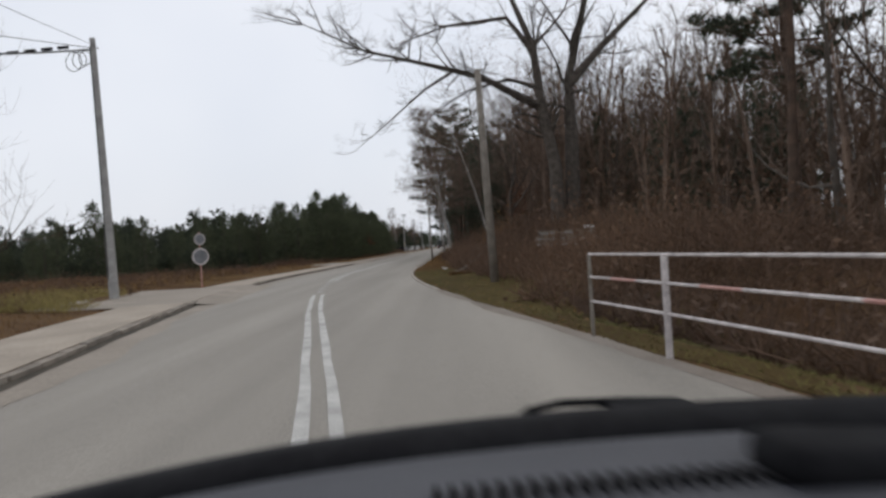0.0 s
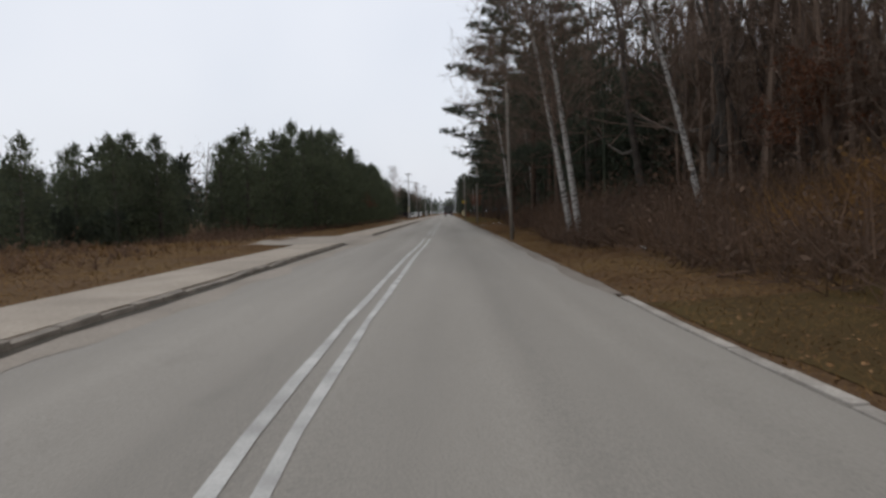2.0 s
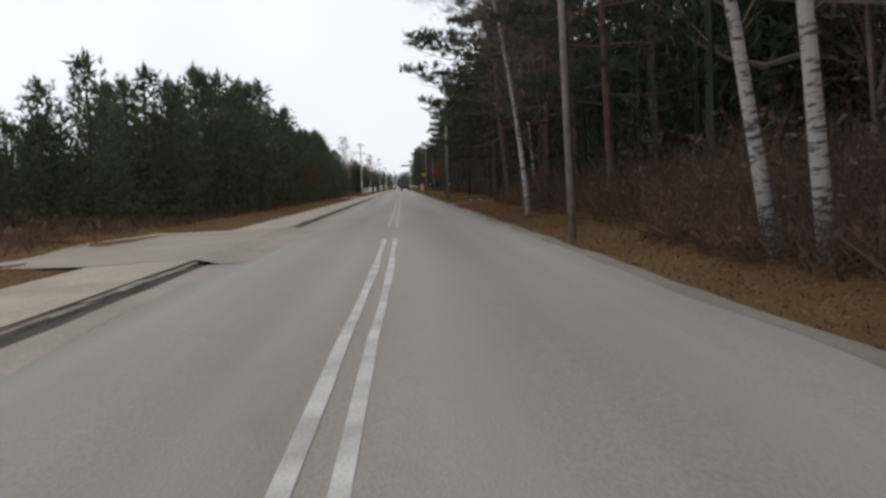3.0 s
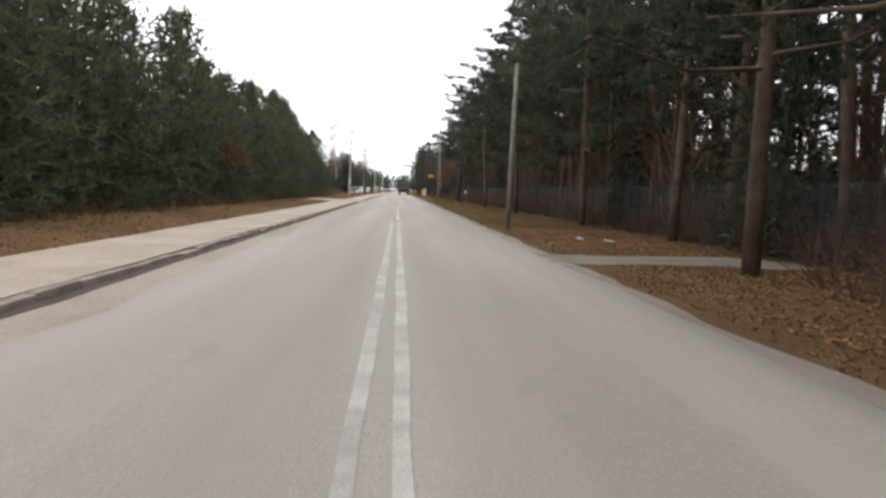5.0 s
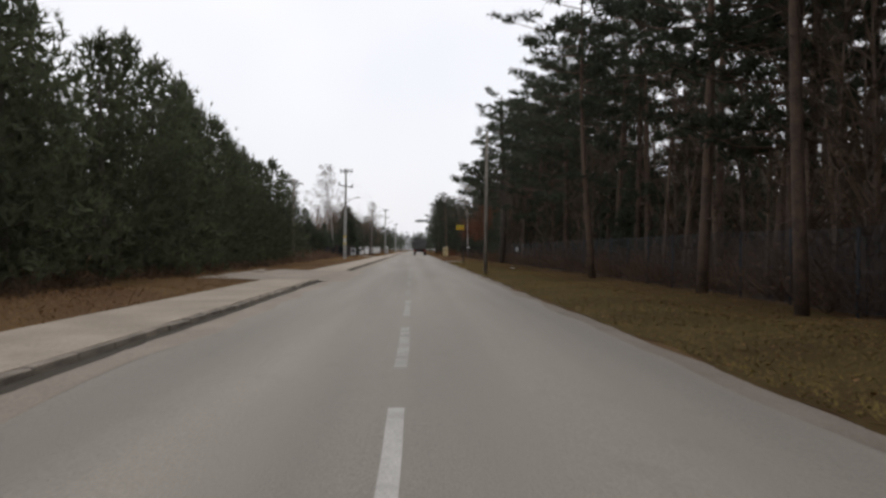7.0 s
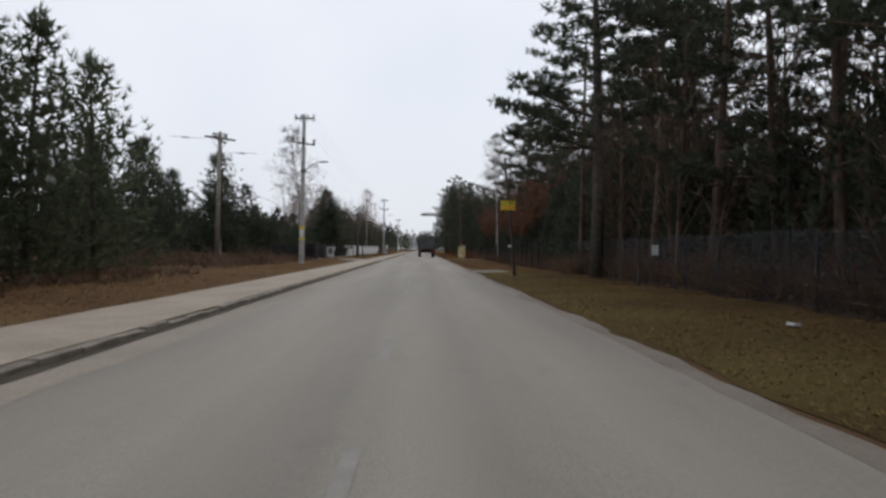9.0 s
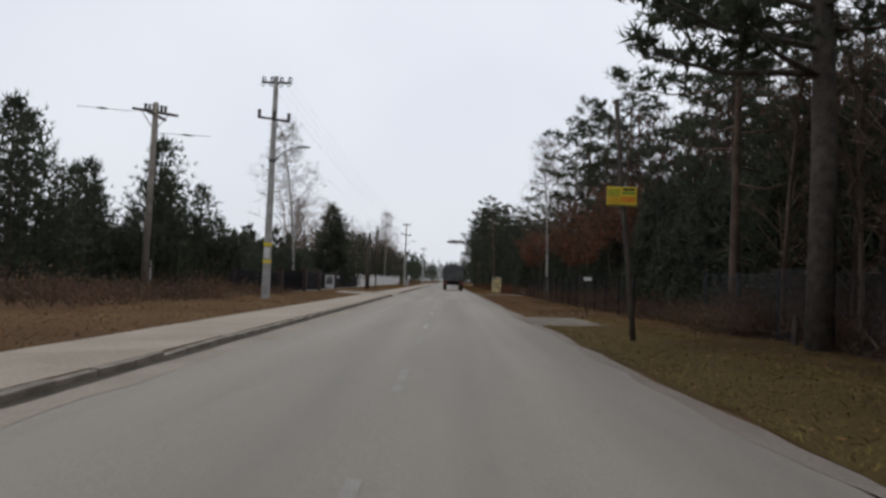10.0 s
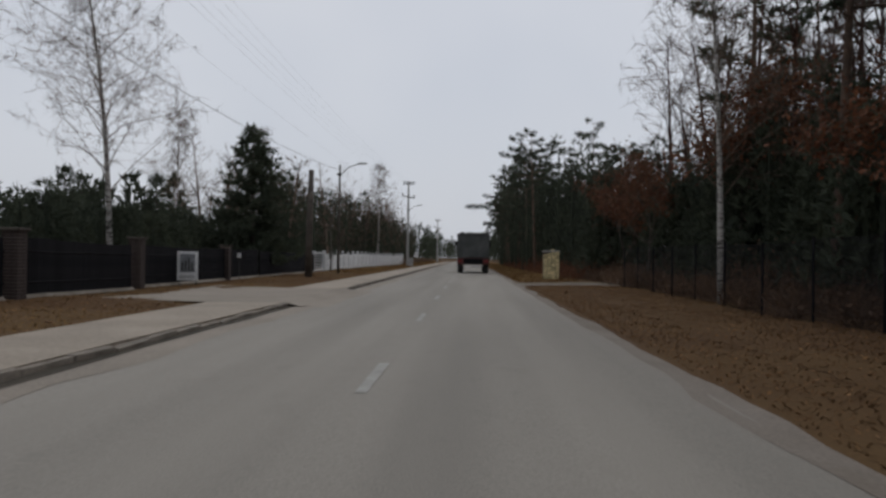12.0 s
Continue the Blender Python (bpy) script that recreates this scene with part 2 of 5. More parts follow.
# ---------------------------------------------------------------- mesh helpers
class Shape:
    """Collects vertices and faces of one mesh."""

    def __init__(self):
        self.v, self.f = [], []

    def tube(self, pts, radii, n=6, cap=True):
        pts = [Vector(q) for q in pts]
        base = len(self.v)
        for i, q in enumerate(pts):
            d = (pts[min(i + 1, len(pts) - 1)] - pts[max(i - 1, 0)])
            d = d.normalized() if d.length > 1e-6 else Vector((0, 0, 1))
            a = d.cross(Vector((0, 1, 0.13)) if abs(d.y) < 0.9 else Vector((1, 0, 0.13))).normalized()
            c = d.cross(a)
            for k in range(n):
                w = 2 * math.pi * k / n
                self.v.append(tuple(q + (a * math.cos(w) + c * math.sin(w)) * radii[i]))
        for i in range(len(pts) - 1):
            for k in range(n):
                a0, a1 = base + i * n + k, base + i * n + (k + 1) % n
                self.f.append((a0, a1, a1 + n, a0 + n))
        if cap:
            self.f.append(tuple(base + k for k in reversed(range(n))))
            self.f.append(tuple(base + (len(pts) - 1) * n + k for k in range(n)))
        return self

    def box(self, x0, y0, z0, x1, y1, z1, bevel=0.0):
        m = bmesh.new()
        bmesh.ops.create_cube(m, size=1)
        for q in m.verts:
            q.co = Vector(((x0 + x1) / 2 + q.co.x * (x1 - x0), (y0 + y1) / 2 + q.co.y * (y1 - y0), (z0 + z1) / 2 + q.co.z * (z1 - z0)))
        if bevel:
            bmesh.ops.bevel(m, geom=list(m.edges), offset=bevel, segments=2, profile=0.6, affect="EDGES")
        return self.take(m)

    def take(self, m):
        base = len(self.v)
        m.verts.index_update()
        self.v += [tuple(q.co) for q in m.verts]
        self.f += [tuple(base + q.index for q in face.verts) for face in m.faces]
        m.free()
        return self

    def arrays(self, v, f):
        base = len(self.v)
        self.v += [tuple(q) for q in np.asarray(v).tolist()]
        self.f += [tuple(base + i for i in q) for q in np.asarray(f).tolist()]
        return self

    def mesh(self, name, mat, smooth=False):
        me = bpy.data.meshes.new(name)
        me.from_pydata(self.v, [], self.f)
        me.materials.append(mat)
        if smooth:
            me.polygons.foreach_set("use_smooth", [True] * len(me.polygons))
        me.update()
        return me


def part(name, shape, mat, parent=None, label="", smooth=False, kind=""):
    me = shape.mesh(name, mat, smooth) if isinstance(shape, Shape) else shape
    ob = new(name, me)
    if parent:
        ob.parent = parent
    if label or kind:
        tagged(ob, label=label, kind=kind)
    return ob


def thing(name, label, category, m=None, group=""):
    ob = new(name)
    ob.empty_display_size = 0.3
    if m is not None:
        ob.matrix_basis = m
    return tagged(ob, label, category, group)


def setting(name, shape, mat, label, category, smooth=False):
    ob = new(name, shape.mesh(name, mat, smooth))
    return tagged(ob, label, category, kind="structure")


def stuff(name, shape, mat, label, category):
    ob = new(name, shape.mesh(name, mat))
    return tagged(ob, label, category, kind="stuff")


# ---------------------------------------------------------------- plan of the road
def xc(y):
    """The road's centre line: straight along y, with a bend before 45 m."""
    u = max(0.0, 45.24 - y)
    if u > 45:
        return xc(0.24) + (u - 45) * 0.16
    return 1.825e-3 * u * u + 7.68e-5 * u ** 3 - 1.3216e-6 * u ** 4


def turn(y):
    """Degrees by which the road runs to the left of y (the way ahead)."""
    return math.degrees(math.atan2(-(xc(y + 0.2) - xc(y - 0.2)), 0.4))


LEFT, RIGHT = -3.34, 3.22
WALK = -5.28
ys_road = [-60 + 2.0 * i for i in range(75)] + [90 + 5.0 * i for i in range(83)] + [505 + 30 * i for i in range(12)]


def smooth_step(a, b, v):
    s = min(1, max(0, (v - a) / (b - a)))
    return s * s * (3 - 2 * s)


def ground_z(x, y):
    d = x - xc(y)
    n = noise.noise((x * 0.25, y * 0.25, 0)) * 0.10 + noise.noise((x * 0.9, y * 0.9, 3)) * 0.04
    if d < 0:
        off = smooth_step(-5.2, -7.2, d)
        return -0.05 + 0.09 * smooth_step(-4.6, -5.3, d) + off * (0.08 + n)
    off = smooth_step(3.3, 6.0, d)
    bank = 0.55 * smooth_step(5.0, 10.0, d) * smooth_step(18, 40, y) * (1 - smooth_step(75, 100, y))
    ditch = -0.9 * smooth_step(3.9, 6.0, d) * (1 - smooth_step(9, 13, d)) * smooth_step(-12, -7, y) * (1 - smooth_step(10, 16, y))
    return -0.05 + 0.035 * smooth_step(3.0, 3.5, d) + off * (0.06 + n) + bank + ditch


def strip(offsets, ys, zs, wobble=0.0, seed=0):
    """A sheet along the road between lateral offsets; the outer edges may wobble."""
    s = Shape()
    for y in ys:
        a = math.radians(turn(y))
        for k, (d, z) in enumerate(zip(offsets, zs)):
            if 3.0 < d < 3.5:
                d -= 0.09 * smooth_step(84, 100, y)
            w = wobble * noise.noise((y * 0.35, k * 7.1, seed)) + 0.5 * wobble * noise.noise((y * 1.7, k * 3.3, seed)) if wobble else 0
            s.v.append((xc(y) + (d + w) * math.cos(a), y + (d + w) * math.sin(a), z))
    n = len(offsets)
    for i in range(len(ys) - 1):
        for k in range(n - 1):
            s.f.append((i * n + k, i * n + k + 1, (i + 1) * n + k + 1, (i + 1) * n + k))
    return s


# ---------------------------------------------------------------- ground, road, pavement
def build_ground():
    """One sheet to the horizon; also the heights of its grid, for what lies on it."""
    s = Shape()
    xs = [-2500, -900, -300, -120, -70, -50] + [-40 + 2.5 * i for i in range(11)] + [-13 + 0.5 * i for i in range(57)] + [16 + i for i in range(7)] + [25 + 3 * i for i in range(8)] + [60, 120, 300, 900, 2500]
    ys = [-2500, -800, -250, -100, -60, -40] + [-30 + 1.0 * i for i in range(300)] + [272 + 3 * i for i in range(30)] + [380, 420, 500, 600, 800, 1200, 2500]
    for y in ys:
        for x in xs:
            wide = xc(y) if abs(x) < 60 and -100 < y else 0
            px = x + wide
            s.v.append((px, y, ground_z(px, y) if abs(x) < 300 else 0.0))
    n = len(xs)
    for i in range(len(ys) - 1):
        for k in range(n - 1):
            s.f.append((i * n + k, i * n + k + 1, (i + 1) * n + k + 1, (i + 1) * n + k))
    setting("ground", s, SOIL, "brown soil with dead grass and leaf litter", "ground", smooth=True)
    return np.array(xs, float), np.array(ys, float), np.array([q[2] for q in s.v]).reshape(len(ys), n)


def span(a, b, step=2.0):
    n = max(1, int(round((b - a) / step)))
    return [a + (b - a) * i / n for i in range(n + 1)]


GX, GY, GZ = build_ground()


def on_ground(d, y):
    """Height of the ground sheet at offsets d from the road's middle."""
    i = np.clip(np.searchsorted(GX, d) - 1, 0, len(GX) - 2)
    k = np.clip(np.searchsorted(GY, y) - 1, 0, len(GY) - 2)
    u, v = (d - GX[i]) / (GX[i + 1] - GX[i]), (y - GY[k]) / (GY[k + 1] - GY[k])
    return (GZ[k, i] * (1 - u) + GZ[k, i + 1] * u) * (1 - v) + (GZ[k + 1, i] * (1 - u) + GZ[k + 1, i + 1] * u) * v


road = setting("road", strip((LEFT, -1.7, 0, 1.6, RIGHT), ys_road, (0, 0.02, 0.035, 0.02, 0)), ASPHALT,
               "worn pale grey asphalt of a two-lane country road", "road", smooth=True)
for a, e in ((-20, 20.4), (47.0, 300)):
    setting("road_shoulder", strip((3.10, 3.24, 3.44), span(a, e, 0.8), (0.0045, 0.004, -0.02), 0.16, 3), SHOULDER,
            "pale sandy dust along the asphalt's crumbling edge", "road shoulder")
setting("road_gutter", strip((LEFT + 0.02, LEFT + 0.3, LEFT + 0.62), span(-20, 400, 0.9), (0.014, 0.011, 0.0105), 0.26, 9), SAND,
        "sand and grit washed along the kerb", "gutter")


# narrow strip along the kerb foot, darker than the gutter sand
setting("gutter_dirt", strip((LEFT + 0.005, LEFT + 0.07, LEFT + 0.16), span(-20, 400, 0.7), (0.030, 0.020, 0.0165), 0.07, 21), KERBFOOT, "narrow dark brown strip along the kerb foot", "gutter")


def drape(offsets, ys, lift, wobble, seed):
    s = strip(offsets, ys, [0] * len(offsets), wobble, seed)
    p = np.array(s.v)
    d = p[:, 0] - np.array([xc(q) for q in p[:, 1]])
    z = np.maximum(on_ground(d, p[:, 1]), np.where(d < 3.3, 0.0, -1.0)) + lift
    s.v = [tuple(q) for q in np.stack([p[:, 0], p[:, 1], z], 1).tolist()]
    return s


# breaks of the pavement where drives cross it
DRIVES = ((21.3, 31.0), (68.0, 78.5), (152.0, 163.5), (231.0, 238.5))
pavement = setting("pavement", strip((WALK, LEFT - 0.6, LEFT - 0.10, LEFT - 0.12), span(-60, 420, 0.9), (0.085, 0.105, 0.112, -0.05), 0.045, 5), PAVING,
                   "sand-covered pale concrete footpath beside the road", "pavement")
for a, b in DRIVES:
    sheet = strip((WALK - 2.5, WALK - 1.2, WALK, LEFT - 0.6, LEFT - 0.10, LEFT + 0.33, LEFT + 0.95), span(a - 0.6, b + 0.6, 0.6), (0, 0, 0.090, 0.110, 0.117, 0.026, 0.0135), 0.12, a)
    q = np.array(sheet.v)
    d = q[:, 0] - np.array([xc(v) for v in q[:, 1]])
    q[:, 2] = np.where(d < WALK - 0.4, on_ground(d, q[:, 1]) + 0.012, q[:, 2])
    sheet.v = [tuple(v) for v in q.tolist()]
    setting("driveway", sheet, SAND, "sandy driveway crossing the footpath to the road", "driveway")
for a, b, far in ((102.2, 104.3, 8.0), (199.8, 205.4, 5.3), (247.6, 251.4, 9.0)):
    setting("driveway", drape([3.05 + (far - 3.05) * k / 9 for k in range(10)], span(a, b, 0.4), 0.009, 0.34, a), DIRT,
            "sandy driveway running from the road to a gate", "driveway")


setting("verge", drape([3.46 + 0.48 * k for k in range(11)], span(118, 199.6, 0.7), 0.010, 0.22, 17), VERGESOIL, "mossy brown verge with short yellow-olive grass", "verge")
setting("verge", drape([3.46 + 0.42 * k for k in range(9)], span(-12, 46, 0.7), 0.010, 0.3, 19), VERGESOIL, "mossy verge with short green and yellow grass", "verge")
setting("verge_track", drape((4.7, 5.0, 5.3, 5.6), span(212, 246, 0.7), 0.012, 0.5, 31), SOIL, "worn bare track along the verge", "track")


def marking(name, d, a, b, mat, label, w=0.12):
    """A painted stripe; between 36 and 66 m the paint runs a hand's width off the middle."""
    s = strip((d - w / 2, d + w / 2), span(a, b, 1.5), (0.040, 0.040), 0.03 if b - a > 3 else 0.015, a + d)
    s.v = [(x - 0.09 * smooth_step(34, 41, y) * (1 - smooth_step(56, 66, y)), y, z) for x, y, z in s.v]
    ob = tagged(new(name, s.mesh(name, mat)), label, "road marking", kind="structure")
    return ob


for a, b in ((-60, 21.5), (31.2, 71.5), (76.5, 117.3)):
    for d in (-0.15, 0.09):
        marking("centre_line", d, a, b, PAINT if a < 70 else FAINT, "worn white double centre line on asphalt", 0.10)
for i in range(5):
    marking("lane_dash", -0.03, 22.7 + 1.85 * i, 23.5 + 1.85 * i, FAINT, "worn short white dash on asphalt", 0.14)
for i in range(4):
    marking("lane_dash", 0.04, 119.0 + 6.0 * i, 123.0 + 6.0 * i, PAINT if i < 2 else FAINT, "worn white dash on asphalt")
for i in range(9):
    marking("lane_dash", 0.0, 143.0 + 6.0 * i, 145.4 + 6.0 * i, GHOST, "faded white dash on asphalt", 0.10)
for i in range(20):
    marking("lane_dash", 0.0, 195.8 + 7.7 * i, 197.7 + 7.7 * i, FAINT, "faded white dash on asphalt", 0.11)


# ---------------------------------------------------------------- trees
rng = np.random.default_rng(7)


def blades(points, dirs, size, count, width, spread=0.75, droop=0.0):
    """Narrow pointed blades round every point: vertices and triangles."""
    points, dirs = np.asarray(points, float), np.asarray(dirs, float)
    p = np.repeat(points, count, 0)
    d = np.repeat(dirs, count, 0) + rng.normal(0, spread, (len(p), 3))
    d[:, 2] -= droop
    d /= np.linalg.norm(d, axis=1)[:, None] + 1e-9
    side = np.cross(d, rng.normal(0, 1, d.shape))
    side /= np.linalg.norm(side, axis=1)[:, None] + 1e-9
    ln = size * rng.uniform(0.65, 1.25, (len(p), 1))
    w = width * rng.uniform(0.7, 1.3, (len(p), 1))
    v = np.stack([p - side * w / 2, p + side * w / 2, p + d * ln], 1).reshape(-1, 3)
    return v, np.arange(len(v)).reshape(-1, 3)


def leaves(points, size, jitter, flat=1.0):
    points = np.asarray(points, float)
    p = points + rng.normal(0, jitter, points.shape)
    a = rng.normal(0, 1, p.shape) * (1, 1, flat)
    a /= np.linalg.norm(a, axis=1)[:, None]
    b = np.cross(a, rng.normal(0, 1, p.shape) * (flat, flat, 1))
    b /= np.linalg.norm(b, axis=1)[:, None]
    s = size * rng.uniform(0.6, 1.3, (len(p), 1))
    v = np.stack([p - a * s, p + b * s * 0.5, p + a * s, p - b * s * 0.5], 1).reshape(-1, 3)
    return v, np.arange(len(v)).reshape(-1, 4)


def young_pine(h, slim=0.335, dense=1.0, bare=0.03):
    """A bushy young pine, branched to the ground: trunk with boughs, needle tufts and upright leading shoots."""
    wood, pts, dirs, core = Shape(), [], [], []
    lean = rng.normal(0, 0.012 * h, 2)
    axis = lambda z: Vector((lean[0] * (z / h) ** 2, lean[1] * (z / h) ** 2, z))
    wood.tube([axis(h * k / 6) - Vector((0, 0, 0.15 if k == 0 else 0)) for k in range(7)], [0.017 * h * (1 - 0.95 * k / 6) + 0.008 for k in range(7)], 6)
    lop = rng.uniform(0, 6.28)
    z = h * bare + 0.1
    while z < h * 0.95:
        c = z / h
        reach = h * slim * (1 - c) ** 0.62 * (0.82 + 0.18 * min(1, c / 0.18))
        n = int(rng.integers(6, 9)) if c < 0.7 else 5
        a0 = rng.uniform(0, 6.28)
        for k in range(n):
            a = a0 + 6.283 * k / n + rng.normal(0, 0.22)
            ln = reach * rng.uniform(0.72, 1.14) * (1 + 0.10 * math.cos(a - lop))
            up = 0.12 + 0.62 * c + rng.normal(0, 0.08)
            o = axis(z)
            at = lambda s: o + Vector((math.cos(a) * ln * s, math.sin(a) * ln * s, ln * up * s * (0.3 + 0.7 * s)))
            if k % 2 == 0:
                wood.tube([at(0), at(0.5), at(1)], [0.012 + 0.004 * h * (1 - c), 0.009, 0.004], 3, False)
            m = max(2, int(ln / 0.26 * dense))
            for j in range(m):
                q = at(0.45 + 0.6 * (j + rng.uniform(0, 1)) / m) + Vector(rng.normal(0, 0.09 + 0.045 * ln, 3))
                pts.append(tuple(q))
                dirs.append((math.cos(a) * (0.55 - 0.4 * c), math.sin(a) * (0.55 - 0.4 * c), 0.55 + 0.5 * c))
            for j in range(3):
                q = at(rng.uniform(0.2, 0.82)) + Vector(rng.normal(0, 0.12, 3))
                core.append(tuple(q))
        z += rng.uniform(0.30, 0.44) * (0.55 + h / 15)
    top = axis(h)
    for k in range(9):
        w = rng.uniform(0, 6.28)
        r = 0.0 if k == 0 else rng.uniform(0.1, 0.045 * h)
        pts += [(top.x + r * math.cos(w), top.y + r * math.sin(w), h - 1.6 * r - 0.13 * j) for j in range(4)]
        dirs += [(0.15 * math.cos(w), 0.15 * math.sin(w), 1.3)] * 4
    crown = Shape().arrays(*blades(pts, dirs, 0.27, 8, 0.036, 0.52))
    crown.arrays(*blades(core, [(x * 0.5, y * 0.5, 0.35) for x, y, z in core], 0.36, 3, 0.12, 0.8))
    return wood, crown


def needle_bough(wood, pts, dirs, core, o, tip, r0, step=1.9):
    """One bough with side branches, each ending in a flat pad of needles."""
    ln = (tip - o).length
    a = math.atan2(tip.y - o.y, tip.x - o.x)
    mid = o.lerp(tip, 0.5) + Vector((0, 0, -0.07 * ln))
    wood.tube([o, mid, tip], [r0, r0 * 0.6, 0.012], 4, False)
    m = max(2, int(ln * step))
    for j in range(m):
        t = 0.38 + 0.64 * (j + rng.uniform(0, 0.8)) / m
        side = (1 if j % 2 else -1) * ln * rng.uniform(0.06, 0.34) * (1.25 - t)
        c = o.lerp(tip, t) + Vector((-math.sin(a) * side, math.cos(a) * side, 0.12 + rng.normal(0, 0.10)))
        wood.tube([o.lerp(tip, t - 0.12), c], [0.012, 0.005], 3, False)
        r = rng.uniform(0.30, 0.52)
        for i in range(11):
            g = rng.normal(0, 1, 3)
            g *= rng.uniform(0.4, 1.0) / (np.linalg.norm(g) + 1e-6)
            pts.append((c.x + g[0] * r, c.y + g[1] * r, c.z + g[2] * r * 0.42))
            dirs.append((g[0] * 0.5, g[1] * 0.5, 0.55))
        core += [(c.x + rng.normal(0, 0.12), c.y + rng.normal(0, 0.12), c.z - 0.03) for i in range(2)]


def tall_pine(h, base=0.45, reach=3.0, dense=1.0):
    """An old pine: bare trunk, and boughs whose side branches end in flat pads of needles with gaps between."""
    wood, pts, dirs, core = Shape(), [], [], []
    bend = rng.normal(0, 0.25, 2)
    axis = lambda z: Vector((bend[0] * math.sin(z / h * 2.5), bend[1] * math.sin(z / h * 2.1), z))
    wood.tube([axis(h * k / 9) - Vector((0, 0, 0.2 if k == 0 else 0)) for k in range(10)], [0.165 * (1 - 0.9 * (k / 9) ** 1.3) for k in range(10)], 7)
    for k in range(int(14 * base)):
        z, a, ln = h * rng.uniform(0.12, base), rng.uniform(0, 6.28), rng.uniform(0.5, 1.8)
        wood.tube([axis(z), axis(z) + Vector((math.cos(a) * ln, math.sin(a) * ln, -0.1 * ln))], [0.022, 0.006], 3, False)
    n = int(25 * dense)
    for k in range(n):
        s = (k + rng.uniform(0, 1)) / n
        z = h * (base + (0.985 - base) * s)
        ln = reach * (0.30 + 0.95 * math.sin(math.pi * min(1, 0.22 + 0.78 * s) ** 1.2)) * rng.uniform(0.55, 1.2)
        a = k * 2.4 + rng.normal(0, 0.4)
        up = rng.uniform(-0.10, 0.25) + 0.35 * s
        o = axis(z)
        tip = o + Vector((math.cos(a) * ln, math.sin(a) * ln, ln * up))
        needle_bough(wood, pts, dirs, core, o, tip, 0.05 * (1 - 0.6 * s))
    crown = Shape().arrays(*blades(pts, dirs, 0.27, 4, 0.052, 0.60))
    crown.arrays(*blades(core, [(0, 0, 0.2)] * len(core), 0.36, 4, 0.15, 1.0))
    return wood, crown


def grow(wood, tips, o, d, ln, r, level, wild=0.35, lift=0.12, kids=(3, 5), stop=0):
    """One limb with its side limbs, tapering to twigs."""
    segs = 4 if level > 1 else (3 if level == 1 else 2)
    pts, cur, way = [Vector(o)], Vector(o), Vector(d).normalized()
    for i in range(segs):
        way = (way + Vector(rng.normal(0, wild * 0.45, 3)) + Vector((0, 0, lift))).normalized()
        cur = cur + way * ln / segs
        pts.append(cur.copy())
    rad = [max(0.0035, r * (1 - 0.72 * i / segs)) for i in range(segs + 1)]
    sh = wood if isinstance(wood, Shape) else wood[0 if level >= 3 else 1]
    sh.tube(pts, rad, 7 if level >= 4 else (5 if level == 3 else (4 if level == 2 else 3)), False)
    if level <= stop:
        tips.append(tuple(pts[-1]))
        tips.append(tuple(pts[-1].lerp(pts[-2], 0.5)))
        return
    for k in range(int(rng.integers(kids[0], kids[1] + 1))):
        t = rng.uniform(0.32, 1.0)
        i = min(segs - 1, int(t * segs))
        b = pts[i].lerp(pts[i + 1], t * segs - i)
        w = (way * 0.75 + Vector(rng.normal(0, 0.75, 3))).normalized()
        if w.z < -0.2:
            w.z *= -0.4
        grow(wood, tips, b, w, ln * rng.uniform(0.46, 0.74), max(0.006, r * (1 - 0.7 * t) * 0.62), level - 1, wild, lift, kids, stop)


def bare_tree(h, r=0.16, stems=1, levels=4, kids=(3, 5)):
    wood, tips = (Shape(), Shape()), []
    for k in range(stems):
        a = rng.uniform(0, 6.28)
        grow(wood, tips, (0.25 * math.cos(a) * (stems > 1), 0.25 * math.sin(a) * (stems > 1), -0.2),
             (0.22 * math.cos(a) * (stems > 1), 0.22 * math.sin(a) * (stems > 1), 1), h * 0.62, r, levels, 0.22, 0.16, (3, 4) if stems == 1 and kids == (3, 5) else kids)
    return wood, tips


def birch_tree(h, r=0.11):
    trunk, twigs, tips = Shape(), Shape(), []
    bend = rng.normal(0, 0.35, 2)
    axis = lambda z: Vector((bend[0] * (z / h) ** 2 * 2, bend[1] * math.sin(z / h * 3), z))
    trunk.tube([axis(h * k / 10) - Vector((0, 0, 0.2 if k == 0 else 0)) for k in range(11)], [r * (1 - 0.93 * k / 10) + 0.006 for k in range(11)], 8)
    for k in range(44):
        z = h * (0.24 + 0.74 * (k + rng.uniform(0, 1)) / 44)
        a = k * 2.39 + rng.normal(0, 0.3)
        ln = (h - z) * 0.24 + 0.65
        grow(twigs, tips, axis(z), (math.cos(a), math.sin(a), 1.15), ln * rng.uniform(0.7, 1.3), 0.019, 2, 0.45, -0.01, (3, 5))
    twigs.arrays(*blades(tips, np.tile((0, 0, -0.15), (len(tips), 1)), 0.42, 4, 0.013, 0.6))
    return trunk, twigs


